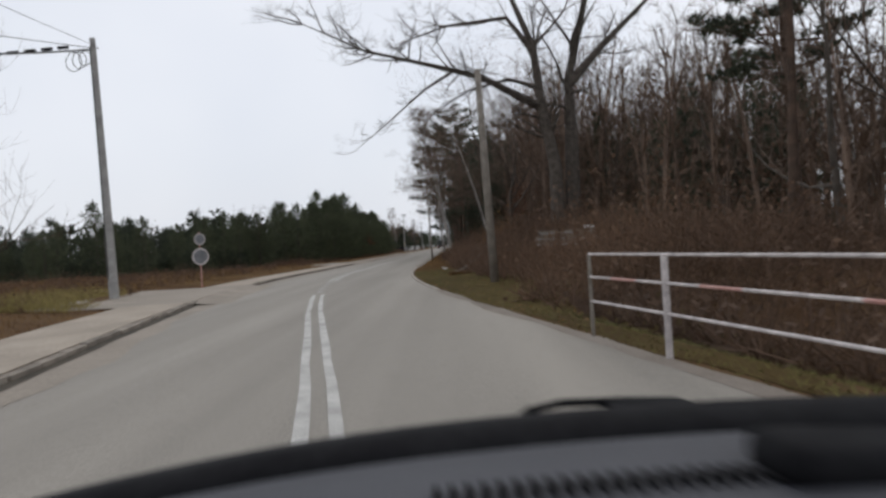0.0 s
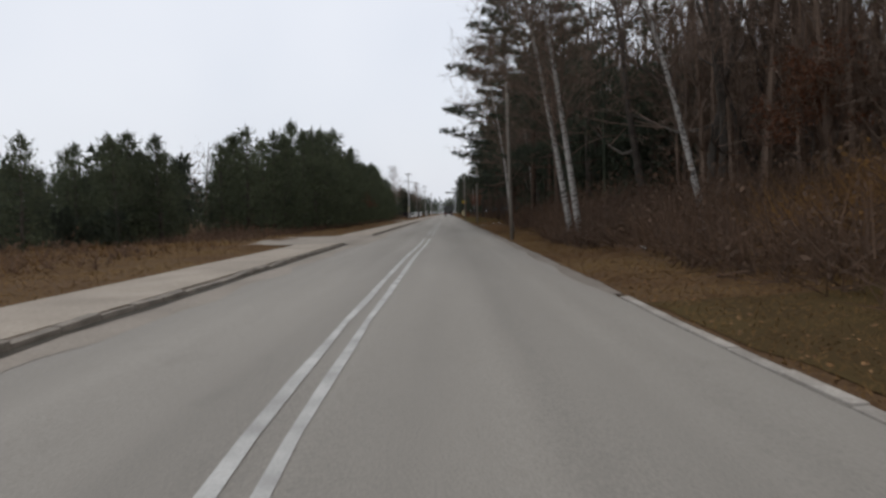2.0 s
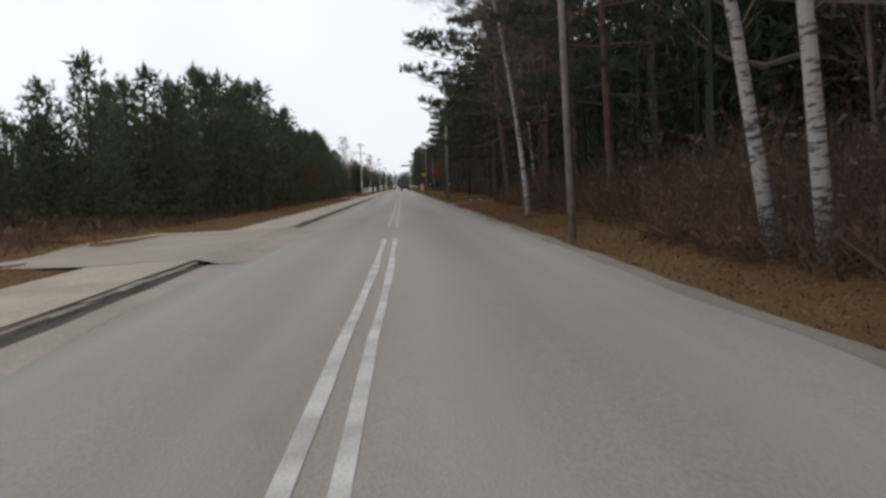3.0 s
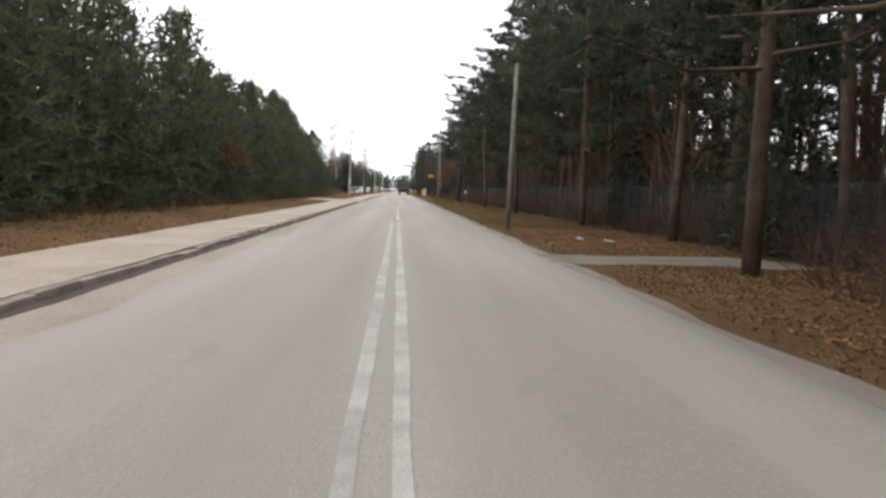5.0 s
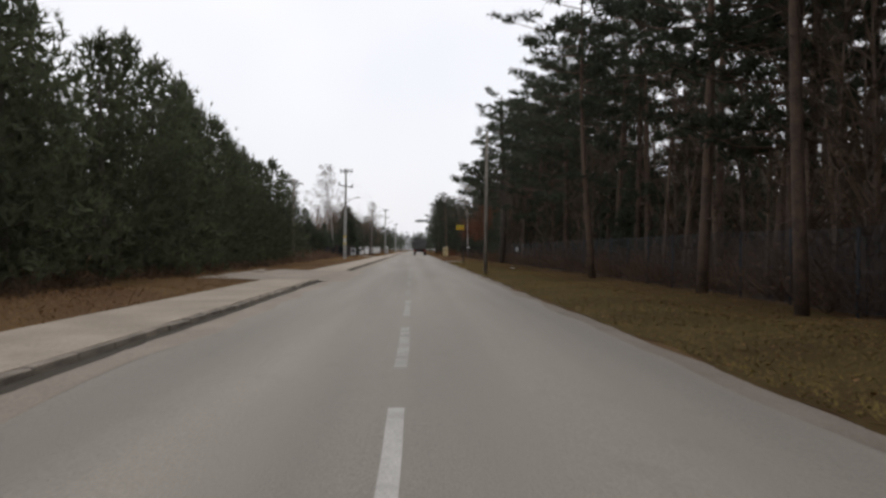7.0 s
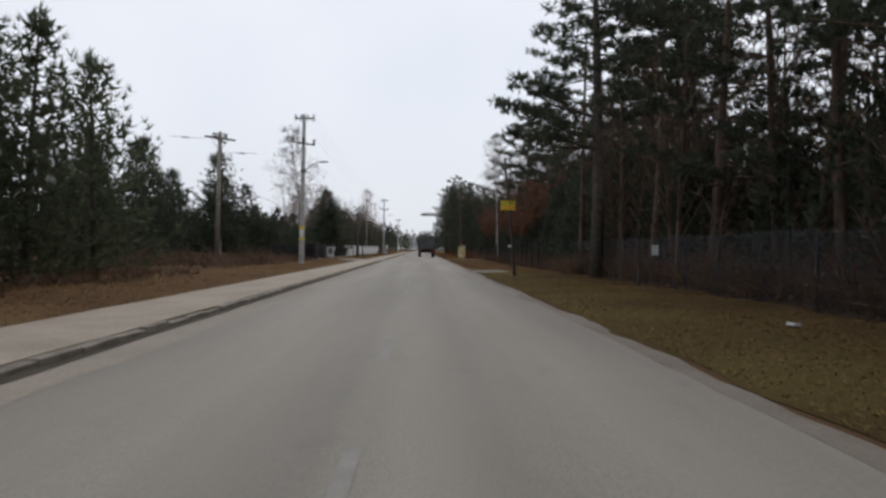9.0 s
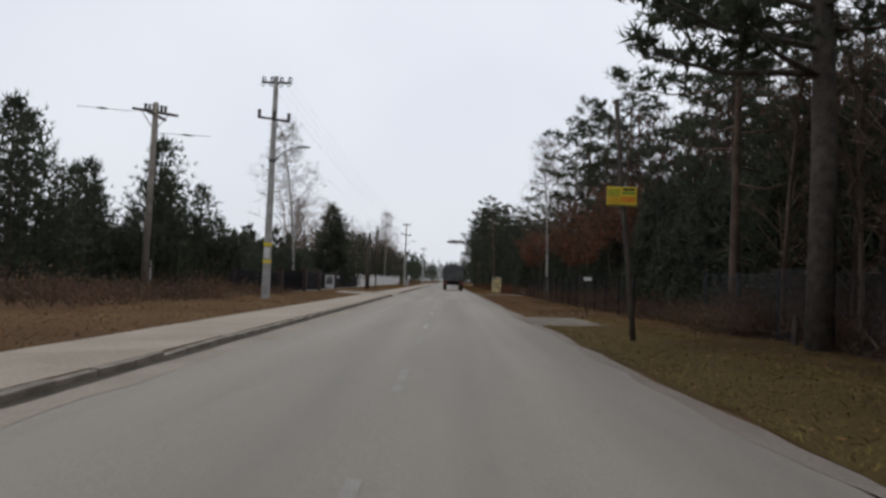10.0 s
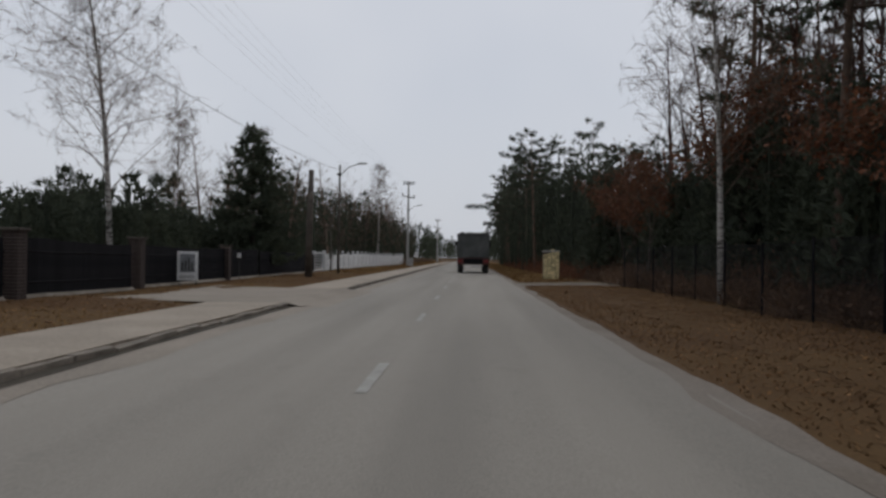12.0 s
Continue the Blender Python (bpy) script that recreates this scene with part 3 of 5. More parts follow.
def spruce(h, slim=0.26):
    wood, pts, dirs = Shape(), [], []
    wood.tube([(0, 0, -0.15), (0, 0, h * 0.5), (0, 0, h)], [0.018 * h, 0.011 * h, 0.01], 6)
    z = 0.25
    while z < h * 0.98:
        rest = 1 - z / h
        reach = h * slim * rest ** 0.68 + 0.10
        for k in range(9):
            a, ln = rng.uniform(0, 6.28), reach * rng.uniform(0.72, 1.15)
            for j in range(max(2, int(ln / 0.19))):
                s = 0.35 + 0.65 * (j + rng.uniform(0, 1)) / max(2, int(ln / 0.19))
                pts.append((math.cos(a) * ln * s + rng.normal(0, 0.09), math.sin(a) * ln * s + rng.normal(0, 0.09), z + 0.18 * ln * s + rng.normal(0, 0.07)))
                dirs.append((math.cos(a) * 0.7, math.sin(a) * 0.7, 0.35))
        z += 0.17 + 0.014 * h
    for k in range(8):
        pts.append((0, 0, h - 0.1 * k))
        dirs.append((0, 0, 1))
    crown = Shape().arrays(*blades(pts, dirs, 0.30, 6, 0.07, 0.55))
    crown.arrays(*blades([(0.6 * x, 0.6 * y, z) for x, y, z in pts[::4]], dirs[::4], 0.5, 2, 0.25, 0.6))
    return wood, crown


def plant(name, label, category, group, made, at, names=("trunk", "crown"), mats=(BARK, NEEDLE)):
    """One tree with its parts, standing at the pose."""
    t = thing(name, label, category, at, group)
    for nm, shape, mt in zip(names, made, mats):
        part(nm, shape, mt, t, smooth=nm == "trunk")
    return t


def place(x, y, s=1.0, a=None, lean=0.0, sz=None):
    a = rng.uniform(0, 360) if a is None else a
    return pose(x, y, ground_z(x, y) - 0.03, rng.normal(0, lean), rng.normal(0, lean), a) @ Matrix.Diagonal((s, s, sz or s, 1))


def scatter(protos, spots, lean=1.5):
    """Trees at the spots (x, y, scale), from a few prototypes that stand at the first spots."""
    made = []
    for i, (x, y, s) in enumerate(spots):
        m = place(x, y, s, lean=lean)
        if i < len(protos):
            t = protos[i](m)
            made.append(t)
        else:
            src = made[int(rng.integers(0, len(made)))]
            o = copy_thing(src, Matrix.Identity(4))
            o.matrix_basis = m
    return made


def spots(x0, x1, y0, y1, step, low, high, keep=None, jitter=0.42):
    res = []
    y = y0
    while y < y1:
        x = x0
        while x < x1:
            px, py = x + rng.uniform(-jitter, jitter) * step, y + rng.uniform(-jitter, jitter) * step
            if keep is None or keep(px, py):
                res.append((px + xc(py), py, rng.uniform(low, high)))
            x += step
        y += step
    rng.shuffle(res)
    return [tuple(q) for q in res]


def conifer(kind, h, label, group, mats=(BARK, NEEDLE), name="pine_tree", **kw):
    return lambda m: plant(name, label, "tree", group, kind(h, **kw), m, mats=mats)


# young pines beside the footpath
young = [conifer(young_pine, 7.0, "bushy green young pine branched down to the grass", "pines beside the footpath") for k in range(4)]
def pine_height(y):
    """Height of the row beside the footpath, as it rises and falls along the road."""
    return float(np.interp(y, (74, 84, 90, 98, 110, 124, 140, 156, 172, 181, 187, 206), (5.0, 5.9, 6.3, 7.8, 9.4, 8.3, 7.6, 8.8, 8.0, 7.8, 5.6, 5.0)))


left_edge = [(-11.1, 83.0, 0.94), (-13.0, 74.0, 0.76), (-12.4, 121.5, 1.25), (-10.6, 88, 0.98), (-27.6, 72.0, 1.03)]
left_edge += [(-9.6 - rng.uniform(0, 1.3), y, pine_height(y) / 7 * rng.uniform(0.84, 1.06)) for y in np.arange(91, 186, 2.5)]
left_edge += [(x, y, s * pine_height(y) / 7) for x, y, s in spots(-18.5, -12, 76, 190, 5.6, 0.88, 1.12)]
left_edge += [(x, y, s) for x, y, s in spots(-48, -15, 68, 84, 4.6, 0.54, 0.80, lambda x, y: x + 70 > (84 - y) * 1.5)]
garden_pines = [(-16.5, 206.9, 1.10), (-15.2, 218.6, 1.18), (-18.7, 212.1, 1.18), (-14.2, 217.0, 0.92), (-16.5, 200.0, 0.9), (-21, 206, 0.95), (-13.4, 192, 0.78), (-17, 195, 0.9),
              (-12.6, 221.5, 0.62), (-15.5, 223, 0.7), (-12.0, 229.4, 0.5), (-15, 232, 0.5), (-18, 228, 0.8), (-14.5, 250, 0.72), (-17, 246, 0.7), (-20, 240, 0.8), (-13.2, 262, 0.75),
              (-17.5, 216, 0.95), (-13.2, 219.5, 0.85), (-19.5, 219, 0.95), (-16, 222, 0.9), (-22, 214, 1.0), (-20, 222, 0.85),
              (-16, 237, 0.55), (-13.5, 247, 0.5), (-19, 252, 0.75), (-22, 233, 0.8)]
scatter(young, left_edge)
scatter([conifer(young_pine, 7.0, "dark bushy pine behind weeds and garden fences", "pines beside the footpath", (BARK, DARKNEEDLE), slim=0.36) for k in range(2)], garden_pines)

# tall pines of the wood on the other side
tall = [conifer(tall_pine, 15.0, "tall pine with a bare reddish trunk and ragged crown", "tall pines of the wood", (PINEBARK, DARKNEEDLE), "tall_pine", base=b, reach=r)
        for b, r in ((0.40, 3.0), (0.50, 2.6), (0.58, 2.8), (0.30, 3.2))]
tall_spots = [(9.5 + rng.uniform(-0.3, 0.6), y, rng.uniform(0.8, 1.0)) for y in np.arange(104, 196, 6.3)]
tall_spots += [(6.9, 283, 0.85), (7.0, 294, 0.85), (6.8, 306, 0.9), (6.6, 320, 0.92), (7.0, 333, 0.9), (6.8, 348, 0.9), (7, 366, 0.9), (10.2, 239.3, 0.94), (10.0, 224.6, 0.82), (8.8, 199.5, 0.95), (12.5, 231, 0.9), (14, 243, 0.85)]
tall_spots += spots(12.5, 26, 102, 196, 7.0, 0.85, 1.1)
tall_spots += spots(12, 24, 196, 236, 7.5, 0.85, 1.0) + spots(11, 15, 112, 192, 8.5, 0.85, 1.0)
tall_spots += spots(10, 22, 290, 390, 9.0, 0.8, 1.0)
tall_spots += spots(10.5, 15, 82, 100, 7.5, 0.8, 1.05) + [(15.2, 22, 0.95), (18.5, 29, 1.0), (16.6, 24.5, 0.9)]
scatter(tall, tall_spots, 1.0)

# the pine whose long bough hangs out over the road
def bough_pine():
    wood, crown = tall_pine(14.0, 0.35, 3.0)
    t = plant("tall_pine", "dark pine with one long bough over the road", "tree", "", (wood, crown), pose(6.4, 322, ground_z(6.4, 322)), mats=(PINEBARK, DARKNEEDLE))
    reach = Shape().tube([(0, 0, 8.6), (-3.0, -0.6, 8.2), (-5.6, -1.2, 8.3)], [0.07, 0.05, 0.015], 5, False)
    q = [(-2.6 - 0.055 * k + rng.normal(0, 0.1), -0.6 - 0.011 * k + rng.normal(0, 0.35), 8.25 + rng.normal(0, 0.16)) for k in range(60)]
    reach.arrays(*blades(q, [(-0.5, 0, 0.3)] * 60, 0.45, 5, 0.10, 0.7))
    part("bough", reach, DARKNEEDLE, t)


bough_pine()

# pines whose crowns hang towards the road
edge = [conifer(tall_pine, 16.0, "big pine with boughs spreading low over the verge", "pines at the road", (PINEBARK, DARKNEEDLE), "tall_pine", base=0.20, reach=4.0, dense=1.35) for k in range(2)]
scatter(edge, [(6.4, 86, 1.02), (5.9, 94, 1.05), (6.7, 77, 0.85), (6.1, 101, 1.0), (9.6, 110, 0.98), (11.6, 114.5, 1.05), (7.9, 121, 0.95), (12.0, 125, 1.1), (9.7, 131, 0.92), (12.2, 137, 1.05), (10.6, 117, 0.95), (13.2, 119, 1.1), (10.4, 127, 0.95), (12.8, 131, 1.05), (10.9, 141, 0.95), (12.0, 147, 1.0), (13.8, 110, 1.1), (9.4, 143, 0.95), (9.6, 156, 0.92), (9.3, 170, 0.95), (9.5, 183, 0.95)], 1.0)

# the thick pine whose lowest boughs hang over the yellow board
def roadside_pine(x, y):
    wood, pts, dirs, core = Shape(), [], [], []
    wood.tube([(0, 0, -0.3), (0.05, 0, 4.0), (0.0, 0.1, 8.0), (-0.15, 0.1, 12.0), (-0.2, 0, 15.0)], [0.29, 0.25, 0.21, 0.13, 0.03], 10)
    for k in range(34):
        z = 6.6 + 8.2 * k / 34
        a, ln = 2.4 * k, (4.0 - 0.22 * (z - 6)) * rng.uniform(0.65, 1.1)
        needle_bough(wood, pts, dirs, core, Vector((0, 0.05, z)), Vector((math.cos(a) * ln, math.sin(a) * ln, z + ln * rng.uniform(-0.1, 0.25))), 0.05)
    for z, tip in ((5.7, (-4.0, 0.3, 6.2)), (6.2, (-4.6, -0.9, 7.3)), (6.4, (-3.4, 1.4, 7.6)), (5.6, (-2.6, -1.8, 6.4)), (7.0, (-3.9, 0.1, 8.6))):
        needle_bough(wood, pts, dirs, core, Vector((0, 0.05, z)), Vector(tip), 0.085, 2.6)
    crown = Shape().arrays(*blades(pts, dirs, 0.27, 5, 0.050, 0.60))
    crown.arrays(*blades(core, [(0, 0, 0.2)] * len(core), 0.36, 4, 0.15, 1.0))
    plant("tall_pine", "thick-trunked pine with low boughs over the verge", "tree", "pines at the road", (wood, crown), pose(x, y, ground_z(x, y)), mats=(BARK, DARKNEEDLE))


roadside_pine(8.06, 192.7)

# low pines and spruces under and before the tall ones
low = [conifer(young_pine, 5.0, "dark low pine at the edge of the wood", "low pines of the wood", (BARK, DARKNEEDLE), slim=0.30) for k in range(2)]
low_spots = [(8.9, y, rng.uniform(0.7, 1.3)) for y in np.arange(82, 130, 12.0)] + [(9.6 + rng.uniform(0, 2.8), y, rng.uniform(0.65, 1.15)) for y in np.arange(197, 250, 3.2)]
low_spots += [(10.5 + rng.uniform(0, 4), y, rng.uniform(0.8, 1.7)) for y in np.arange(74, 98, 2.4)]
low_spots += [(8 + rng.uniform(0, 6), y, rng.uniform(0.8, 1.4)) for y in np.arange(252, 400, 6.0)]
scatter(low, low_spots)

# conical spruce behind the garden fence
plant("spruce_tree", "dense dark conical spruce behind a garden fence", "tree", "", spruce(8.2, 0.40), place(-11.1, 255.2, a=30), mats=(BARK, DARKNEEDLE))


# bare broadleaved trees
def bare(m, h=13.0, r=0.17, stems=1, label="bare broadleaved tree with grey bark and fine twigs"):
    wood, tips = bare_tree(h, r, stems)
    t = thing("bare_tree", label, "tree", m, "bare trees of the wood")
    part("trunk", wood[0], BARK, t)
    part("twig_crown", wood[1], TWIG, t, "fine bare twigs")
    return t


bare_spots = [(15.5, 46, 1.0), (18, 35, 0.95), (21, 54, 1.05), (13.5, 56, 0.9), (13, 66, 0.95)] + spots(11, 30, 12, 98, 10.0, 0.8, 1.2, lambda x, y: not (x < 15 and 26 < y < 50))
bare_spots += [(9.6, 70, 1.4), (8.6, 79, 1.35), (11.2, 86, 1.45), (12.6, 73, 1.5), (10.4, 64, 1.3)]
bare_spots += [(14, 212, 0.8), (17, 222, 0.85), (13, 246, 0.6), (19, 236, 0.85), (22, 214, 0.9)]
bare_spots += [(-9 - 3 * k, 268 + 7 * k, 0.55) for k in range(4)] + [(-11, 300, 0.7), (-13, 320, 0.75), (-12, 345, 0.75), (-9.2, 21.5, 0.62)]
scatter([lambda m: bare(m), lambda m: bare(m, 12, 0.14), lambda m: bare(m, 14, 0.15, 2)], bare_spots, 2.5)


# birches
rng = np.random.default_rng(33)


def birch(m, h=12.0):
    t = thing("birch_tree", "bare white-barked birch with black marks and fine twigs", "tree", m, "birches")
    trunk, twigs = birch_tree(h)
    part("trunk", trunk, BIRCH, t, smooth=True)
    part("crown", twigs, TWIG, t, "fine dark drooping twigs")
    return t


birch_spots = [(5.45, 62.7, 1.05), (-11.85, 239.6, 1.10), (7.75, 233.6, 0.92), (5.35, 63.9, 1.0), (4.55, 79.8, 0.9), (8.45, 58.9, 0.95), (-13.0, 262, 0.75), (-9.6, 302, 0.92), (-14, 252, 0.7), (7.6, 96, 0.9)]
scatter([lambda m: birch(m, 11.5), lambda m: birch(m, 12.0), lambda m: birch(m, 12.5)], birch_spots, 1.5)
for o in [o for o in scene.objects if o.name.startswith("birch_tree") and o.location.x < -11 and o.location.y < 241]:
    o.matrix_basis = pose(o.location.x, o.location.y, o.location.z, 0, -0.8, 0) @ Matrix.Diagonal((*o.scale, 1))
for low_y, high_y, tilt in ((58, 60, -10.5), (61, 65, -8.5), (79, 81, -3.2), (233, 234, -0.5)):
    for o in [o for o in scene.objects if o.name.startswith("birch_tree") and low_y < o.location.y < high_y]:
        o.matrix_basis = pose(o.location.x, o.location.y, o.location.z, 0, tilt, 0) @ Matrix.Diagonal((*o.scale, 1))


# the great old tree leaning over the road
def great_tree():
    tips = []
    x, y = 11.4, 42.0
    t = thing("old_tree", "huge bare old tree with a limb reaching over the road", "tree", pose(x, y, ground_z(x, y)))

    def limb(pts, r0, r1, sprout, reach, n=7):
        wood = Shape()
        pts = [Vector(q) for q in pts]
        m = len(pts) - 1
        wood.tube(pts, [r0 + (r1 - r0) * (k / m) ** 0.8 for k in range(m + 1)], n, False)
        for k in range(sprout):
            s = rng.uniform(0.2, 1.0) * m
            i = min(m - 1, int(s))
            q = pts[i].lerp(pts[i + 1], s - i)
            w = (pts[i + 1] - pts[i]).normalized() + Vector(rng.normal(0, 0.55, 3)) + Vector((0, 0, 0.15))
            grow(wood, tips, q, w, reach * rng.uniform(0.5, 1.2), max(0.016, r0 * 0.2), 2, 0.35, 0.03, (3, 5))
        part("trunk" if n == 9 else "limb", wood, BARK, t)

    # two main stems, then their great limbs
    limb(((-0.1, 0, -0.4), (-0.1, 0, 4.6), (-0.65, 0, 7.8), (-0.95, 0.1, 11.2), (-2.0, 0.2, 14.0), (-2.6, 0.3, 16.5)), 0.47, 0.06, 18, 3.0, 9)
    limb(((0.7, 0.3, -0.4), (0.9, 0.3, 6.2), (0.9, 0.3, 9.3), (2.1, 0.3, 13.8), (2.6, 0.4, 17.0)), 0.50, 0.06, 18, 3.0, 9)
    limb(((0.9, 0.3, 9.0), (2.9, 0.5, 11.1), (5.4, 0.8, 13.4), (7.2, 1.0, 15.0)), 0.30, 0.03, 16, 2.6)
    limb(((-0.65, 0, 7.8), (-3.8, 0.6, 9.8), (-6.9, 0.9, 10.8), (-10.2, 1.2, 11.8), (-14.0, 1.5, 13.8)), 0.25, 0.02, 28, 2.4)
    limb(((-5.3, 0.75, 10.28), (-7.0, 1.5, 9.5), (-9.3, 2.6, 7.9), (-11.3, 3.6, 6.6)), 0.10, 0.015, 12, 1.3, 5)
    limb(((-0.9, 0.1, 10.8), (-2.3, 0, 12.8), (-5.6, -0.2, 12.5), (-8.4, -0.4, 11.6)), 0.19, 0.018, 18, 1.9)
    limb(((-0.8, 0, 8.9), (-2.4, -0.4, 9.4), (-4.6, -1.0, 8.8), (-6.6, -1.4, 7.6)), 0.13, 0.015, 10, 1.4)


great_tree()


# oaks that keep their dead leaves
def oak(m, h=9.0):
    t = thing("oak_tree", "oak still holding its dead red-brown leaves", "tree", m, "leafy brown oaks")
    wood, tips = bare_tree(h, 0.13, 1, 4, (4, 5))
    part("trunk", wood[0], BARK, t)
    part("twig_crown", wood[1], TWIG, t)
    pts = np.repeat(np.asarray(tips), 4, 0)
    part("crown", Shape().arrays(*leaves(pts, 0.10, 0.22)), BROWNLEAF, t, "dry red-brown leaves")
    return t


scatter([lambda m: oak(m), lambda m: oak(m, 8.0)], [(9.0, 219, 0.68), (8.8, 226, 0.66), (9.9, 222.5, 0.72), (10.8, 228, 0.75), (10.8, 215, 0.7), (12.0, 224, 0.85), (8.8, 247, 0.6), (9.2, 254, 0.7), (10.6, 258, 0.75), (11.5, 251, 0.7), (14.8, 208, 1.1), (-9.8, 128, 0.45), (12.2, 238, 0.9), (11, 58, 0.5), (9.5, 119, 0.5)], 2)


# far woods that close the view
def far_woods(name, x0, x1, y0, y1, count, h0, h1, label, n=55, size=0.8, width=0.30, per=3):
    s, pts, dirs = Shape(), [], []
    for k in range(count):
        x, y, h = rng.uniform(x0, x1), rng.uniform(y0, y1), rng.uniform(h0, h1)
        z = ground_z(x, y) if abs(x) < 60 else 0
        s.tube([(x, y, z - 0.2), (x, y, z + h * 0.9)], [0.13, 0.04], 4, False)
        c = rng.uniform(0, 1, n) ** 0.8
        rr = (1 - c) * h * 0.22 + 0.25
        a = rng.uniform(0, 6.28, n)
        pts += np.stack([x + rr * np.cos(a), y + rr * np.sin(a), z + h * (0.12 + 0.88 * c)], 1).tolist()
        dirs += np.stack([np.cos(a) * 0.5, np.sin(a) * 0.5, np.full(n, 0.7)], 1).tolist()
    s.arrays(*blades(pts, dirs, size, per, width, 0.6))
    return stuff(name, s, DARKNEEDLE, label, "far trees")


CLOSE = dict(n=130, size=0.27, width=0.05, per=7)
FINE = dict(n=80, size=0.42, width=0.11, per=4)
far_woods("far_pine_wood", -55, -19, 100, 200, 160, 5, 7.5, "dense young pine wood beyond the first rows")
far_woods("far_pine_wood", -70, -15, 262, 420, 200, 4, 7, "pine wood behind the garden fences")
far_woods("far_pine_wood", -48, -15, 203, 262, 170, 3.5, 5.2, "low pines behind the gardens", **FINE)
far_woods("far_pine_wood", -17, -11, 214, 272, 110, 2.0, 3.5, "dark garden conifers behind the board fence", **CLOSE)
far_woods("far_pine_wood", 27, 60, 14, 95, 150, 5, 8, "deep dark wood behind the first trees", **FINE)
far_woods("far_pine_wood", 13, 27, 76, 98, 60, 6, 10, "dark young conifers deep in the wood", **FINE)
far_woods("far_pine_wood", 28, 55, 95, 165, 170, 3.0, 5.0, "dark low growth deep among pine trunks")
far_woods("far_pine_wood", 13, 28, 98, 165, 80, 1.8, 3.6, "young conifers among pine trunks", **FINE)
far_woods("far_pine_wood", 18, 45, 165, 256, 200, 6, 9, "dark dense wood behind the fence")
far_woods("conifer_thicket", 9.4, 11.8, 197, 251, 64, 3.2, 5.4, "dense dark conifer thicket behind the fence", n=120, size=0.36, width=0.10, per=6)
far_woods("conifer_thicket", 9.6, 12.5, 152, 199, 58, 3.0, 5.6, "dense dark young conifers behind the wire fence", n=110, size=0.34, width=0.10, per=5)
far_woods("far_pine_wood", 12, 16, 196, 250, 60, 5, 8, "dark conifers behind the thicket", **FINE)
far_woods("far_pine_wood", 11, 18, 160, 252, 95, 3.5, 6.5, "dark young conifers behind the fence", **FINE)
far_woods("far_pine_wood", 15, 28, 36, 62, 56, 6, 9, "dark conifers behind the bare brown trees", **FINE)
far_woods("far_pine_wood", 8.0, 15, 72, 100, 52, 7, 11, "dense dark conifers at the wood's edge", **FINE)
far_woods("conifer_thicket", 9.6, 15, 190, 218, 40, 5.0, 7.8, "dense dark conifers behind the verge", **FINE)
far_woods("far_pine_wood", 8.5, 20, 254, 300, 80, 5.5, 9, "dark conifers beyond the stone gatepost", **FINE)
far_woods("far_pine_wood", 5.9, 12, 272, 345, 90, 8.0, 12.0, "tall dense pines along the bending verge", **FINE)
far_woods("far_pine_wood", 9.5, 15, 234, 262, 44, 4.5, 7.5, "dense dark conifers behind the fence corner", **FINE)
far_woods("far_pine_wood", -17, -10.8, 270, 400, 140, 5.5, 8.5, "dense grey-green wood behind the white fence", **FINE)
far_woods("far_pine_wood", -50, -8, 400, 640, 130, 7, 10, "distant pines along the road")
far_woods("far_pine_wood", 7, 50, 395, 640, 150, 10, 14, "distant pines along the road")
far_woods("far_pine_wood", -26, 30, 640, 720, 170, 8, 13, "distant trees where the road fades from sight")
far_woods("far_tree_line", -75, -24, 80, 102, 130, 3.8, 6.0, "young pines at the back of the meadow", **FINE)
far_woods("far_tree_line", -64, -13, 68, 92, 150, 1.0, 2.3, "low dark conifers under the young pines", n=90, size=0.27, width=0.06, per=6)
far_woods("far_tree_line", -130, -60, 70, 150, 150, 4.5, 7.0, "low distant tree line beyond the meadow")
far_woods("far_tree_line", -60, 80, -90, -45, 50, 7, 12, "woods behind along the road")
far_woods("far_tree_line", -120, -45, -60, 60, 50, 4, 6, "trees at the far side of the meadow")


def twig_wood(x0, x1, y0, y1, count, h0, h1, label, mat=TWIG, limbs=46):
    """Bare broadleaved wood: straight stems with limbs and fine twigs."""
    s = Shape()
    for k in range(count):
        y, h = rng.uniform(y0, y1), rng.uniform(h0, h1)
        x = rng.uniform(x0, x1) + xc(y)
        z, lean = ground_z(x, y), rng.normal(0, 0.085, 2)
        foot = np.array((x, y, z))
        s.tube([(x, y, z - 0.2), (x + lean[0] * h * 0.4, y + lean[1] * h * 0.4, z + h * 0.5), (x + lean[0] * h, y + lean[1] * h, z + h)], [0.012 * h, 0.008 * h, 0.012], 5, False)
        c = rng.uniform(0.16, 0.98, limbs)
        o = foot + np.stack([lean[0] * h * c, lean[1] * h * c, h * c], 1)
        an = rng.uniform(0, 6.283, limbs)
        way = np.stack([np.cos(an) * 0.75, np.sin(an) * 0.75, rng.uniform(0.3, 1.1, limbs)], 1)
        ln = h * 0.20 * (1.15 - 0.8 * c) + 0.5
        side = np.cross(way, (0.3, 0.2, 1.0)) * 0.035
        tip = o + way * ln[:, None]
        s.arrays(np.stack([o - side, o + side, tip], 1).reshape(-1, 3), np.arange(3 * limbs).reshape(-1, 3))
        at = o + way * (ln * rng.uniform(0.3, 0.95, limbs))[:, None]
        s.arrays(*blades(at, way * 0.8, 0.075 * h, 6, 0.028, 0.5))
    return stuff("bare_wood", s, mat, label, "bare trees")


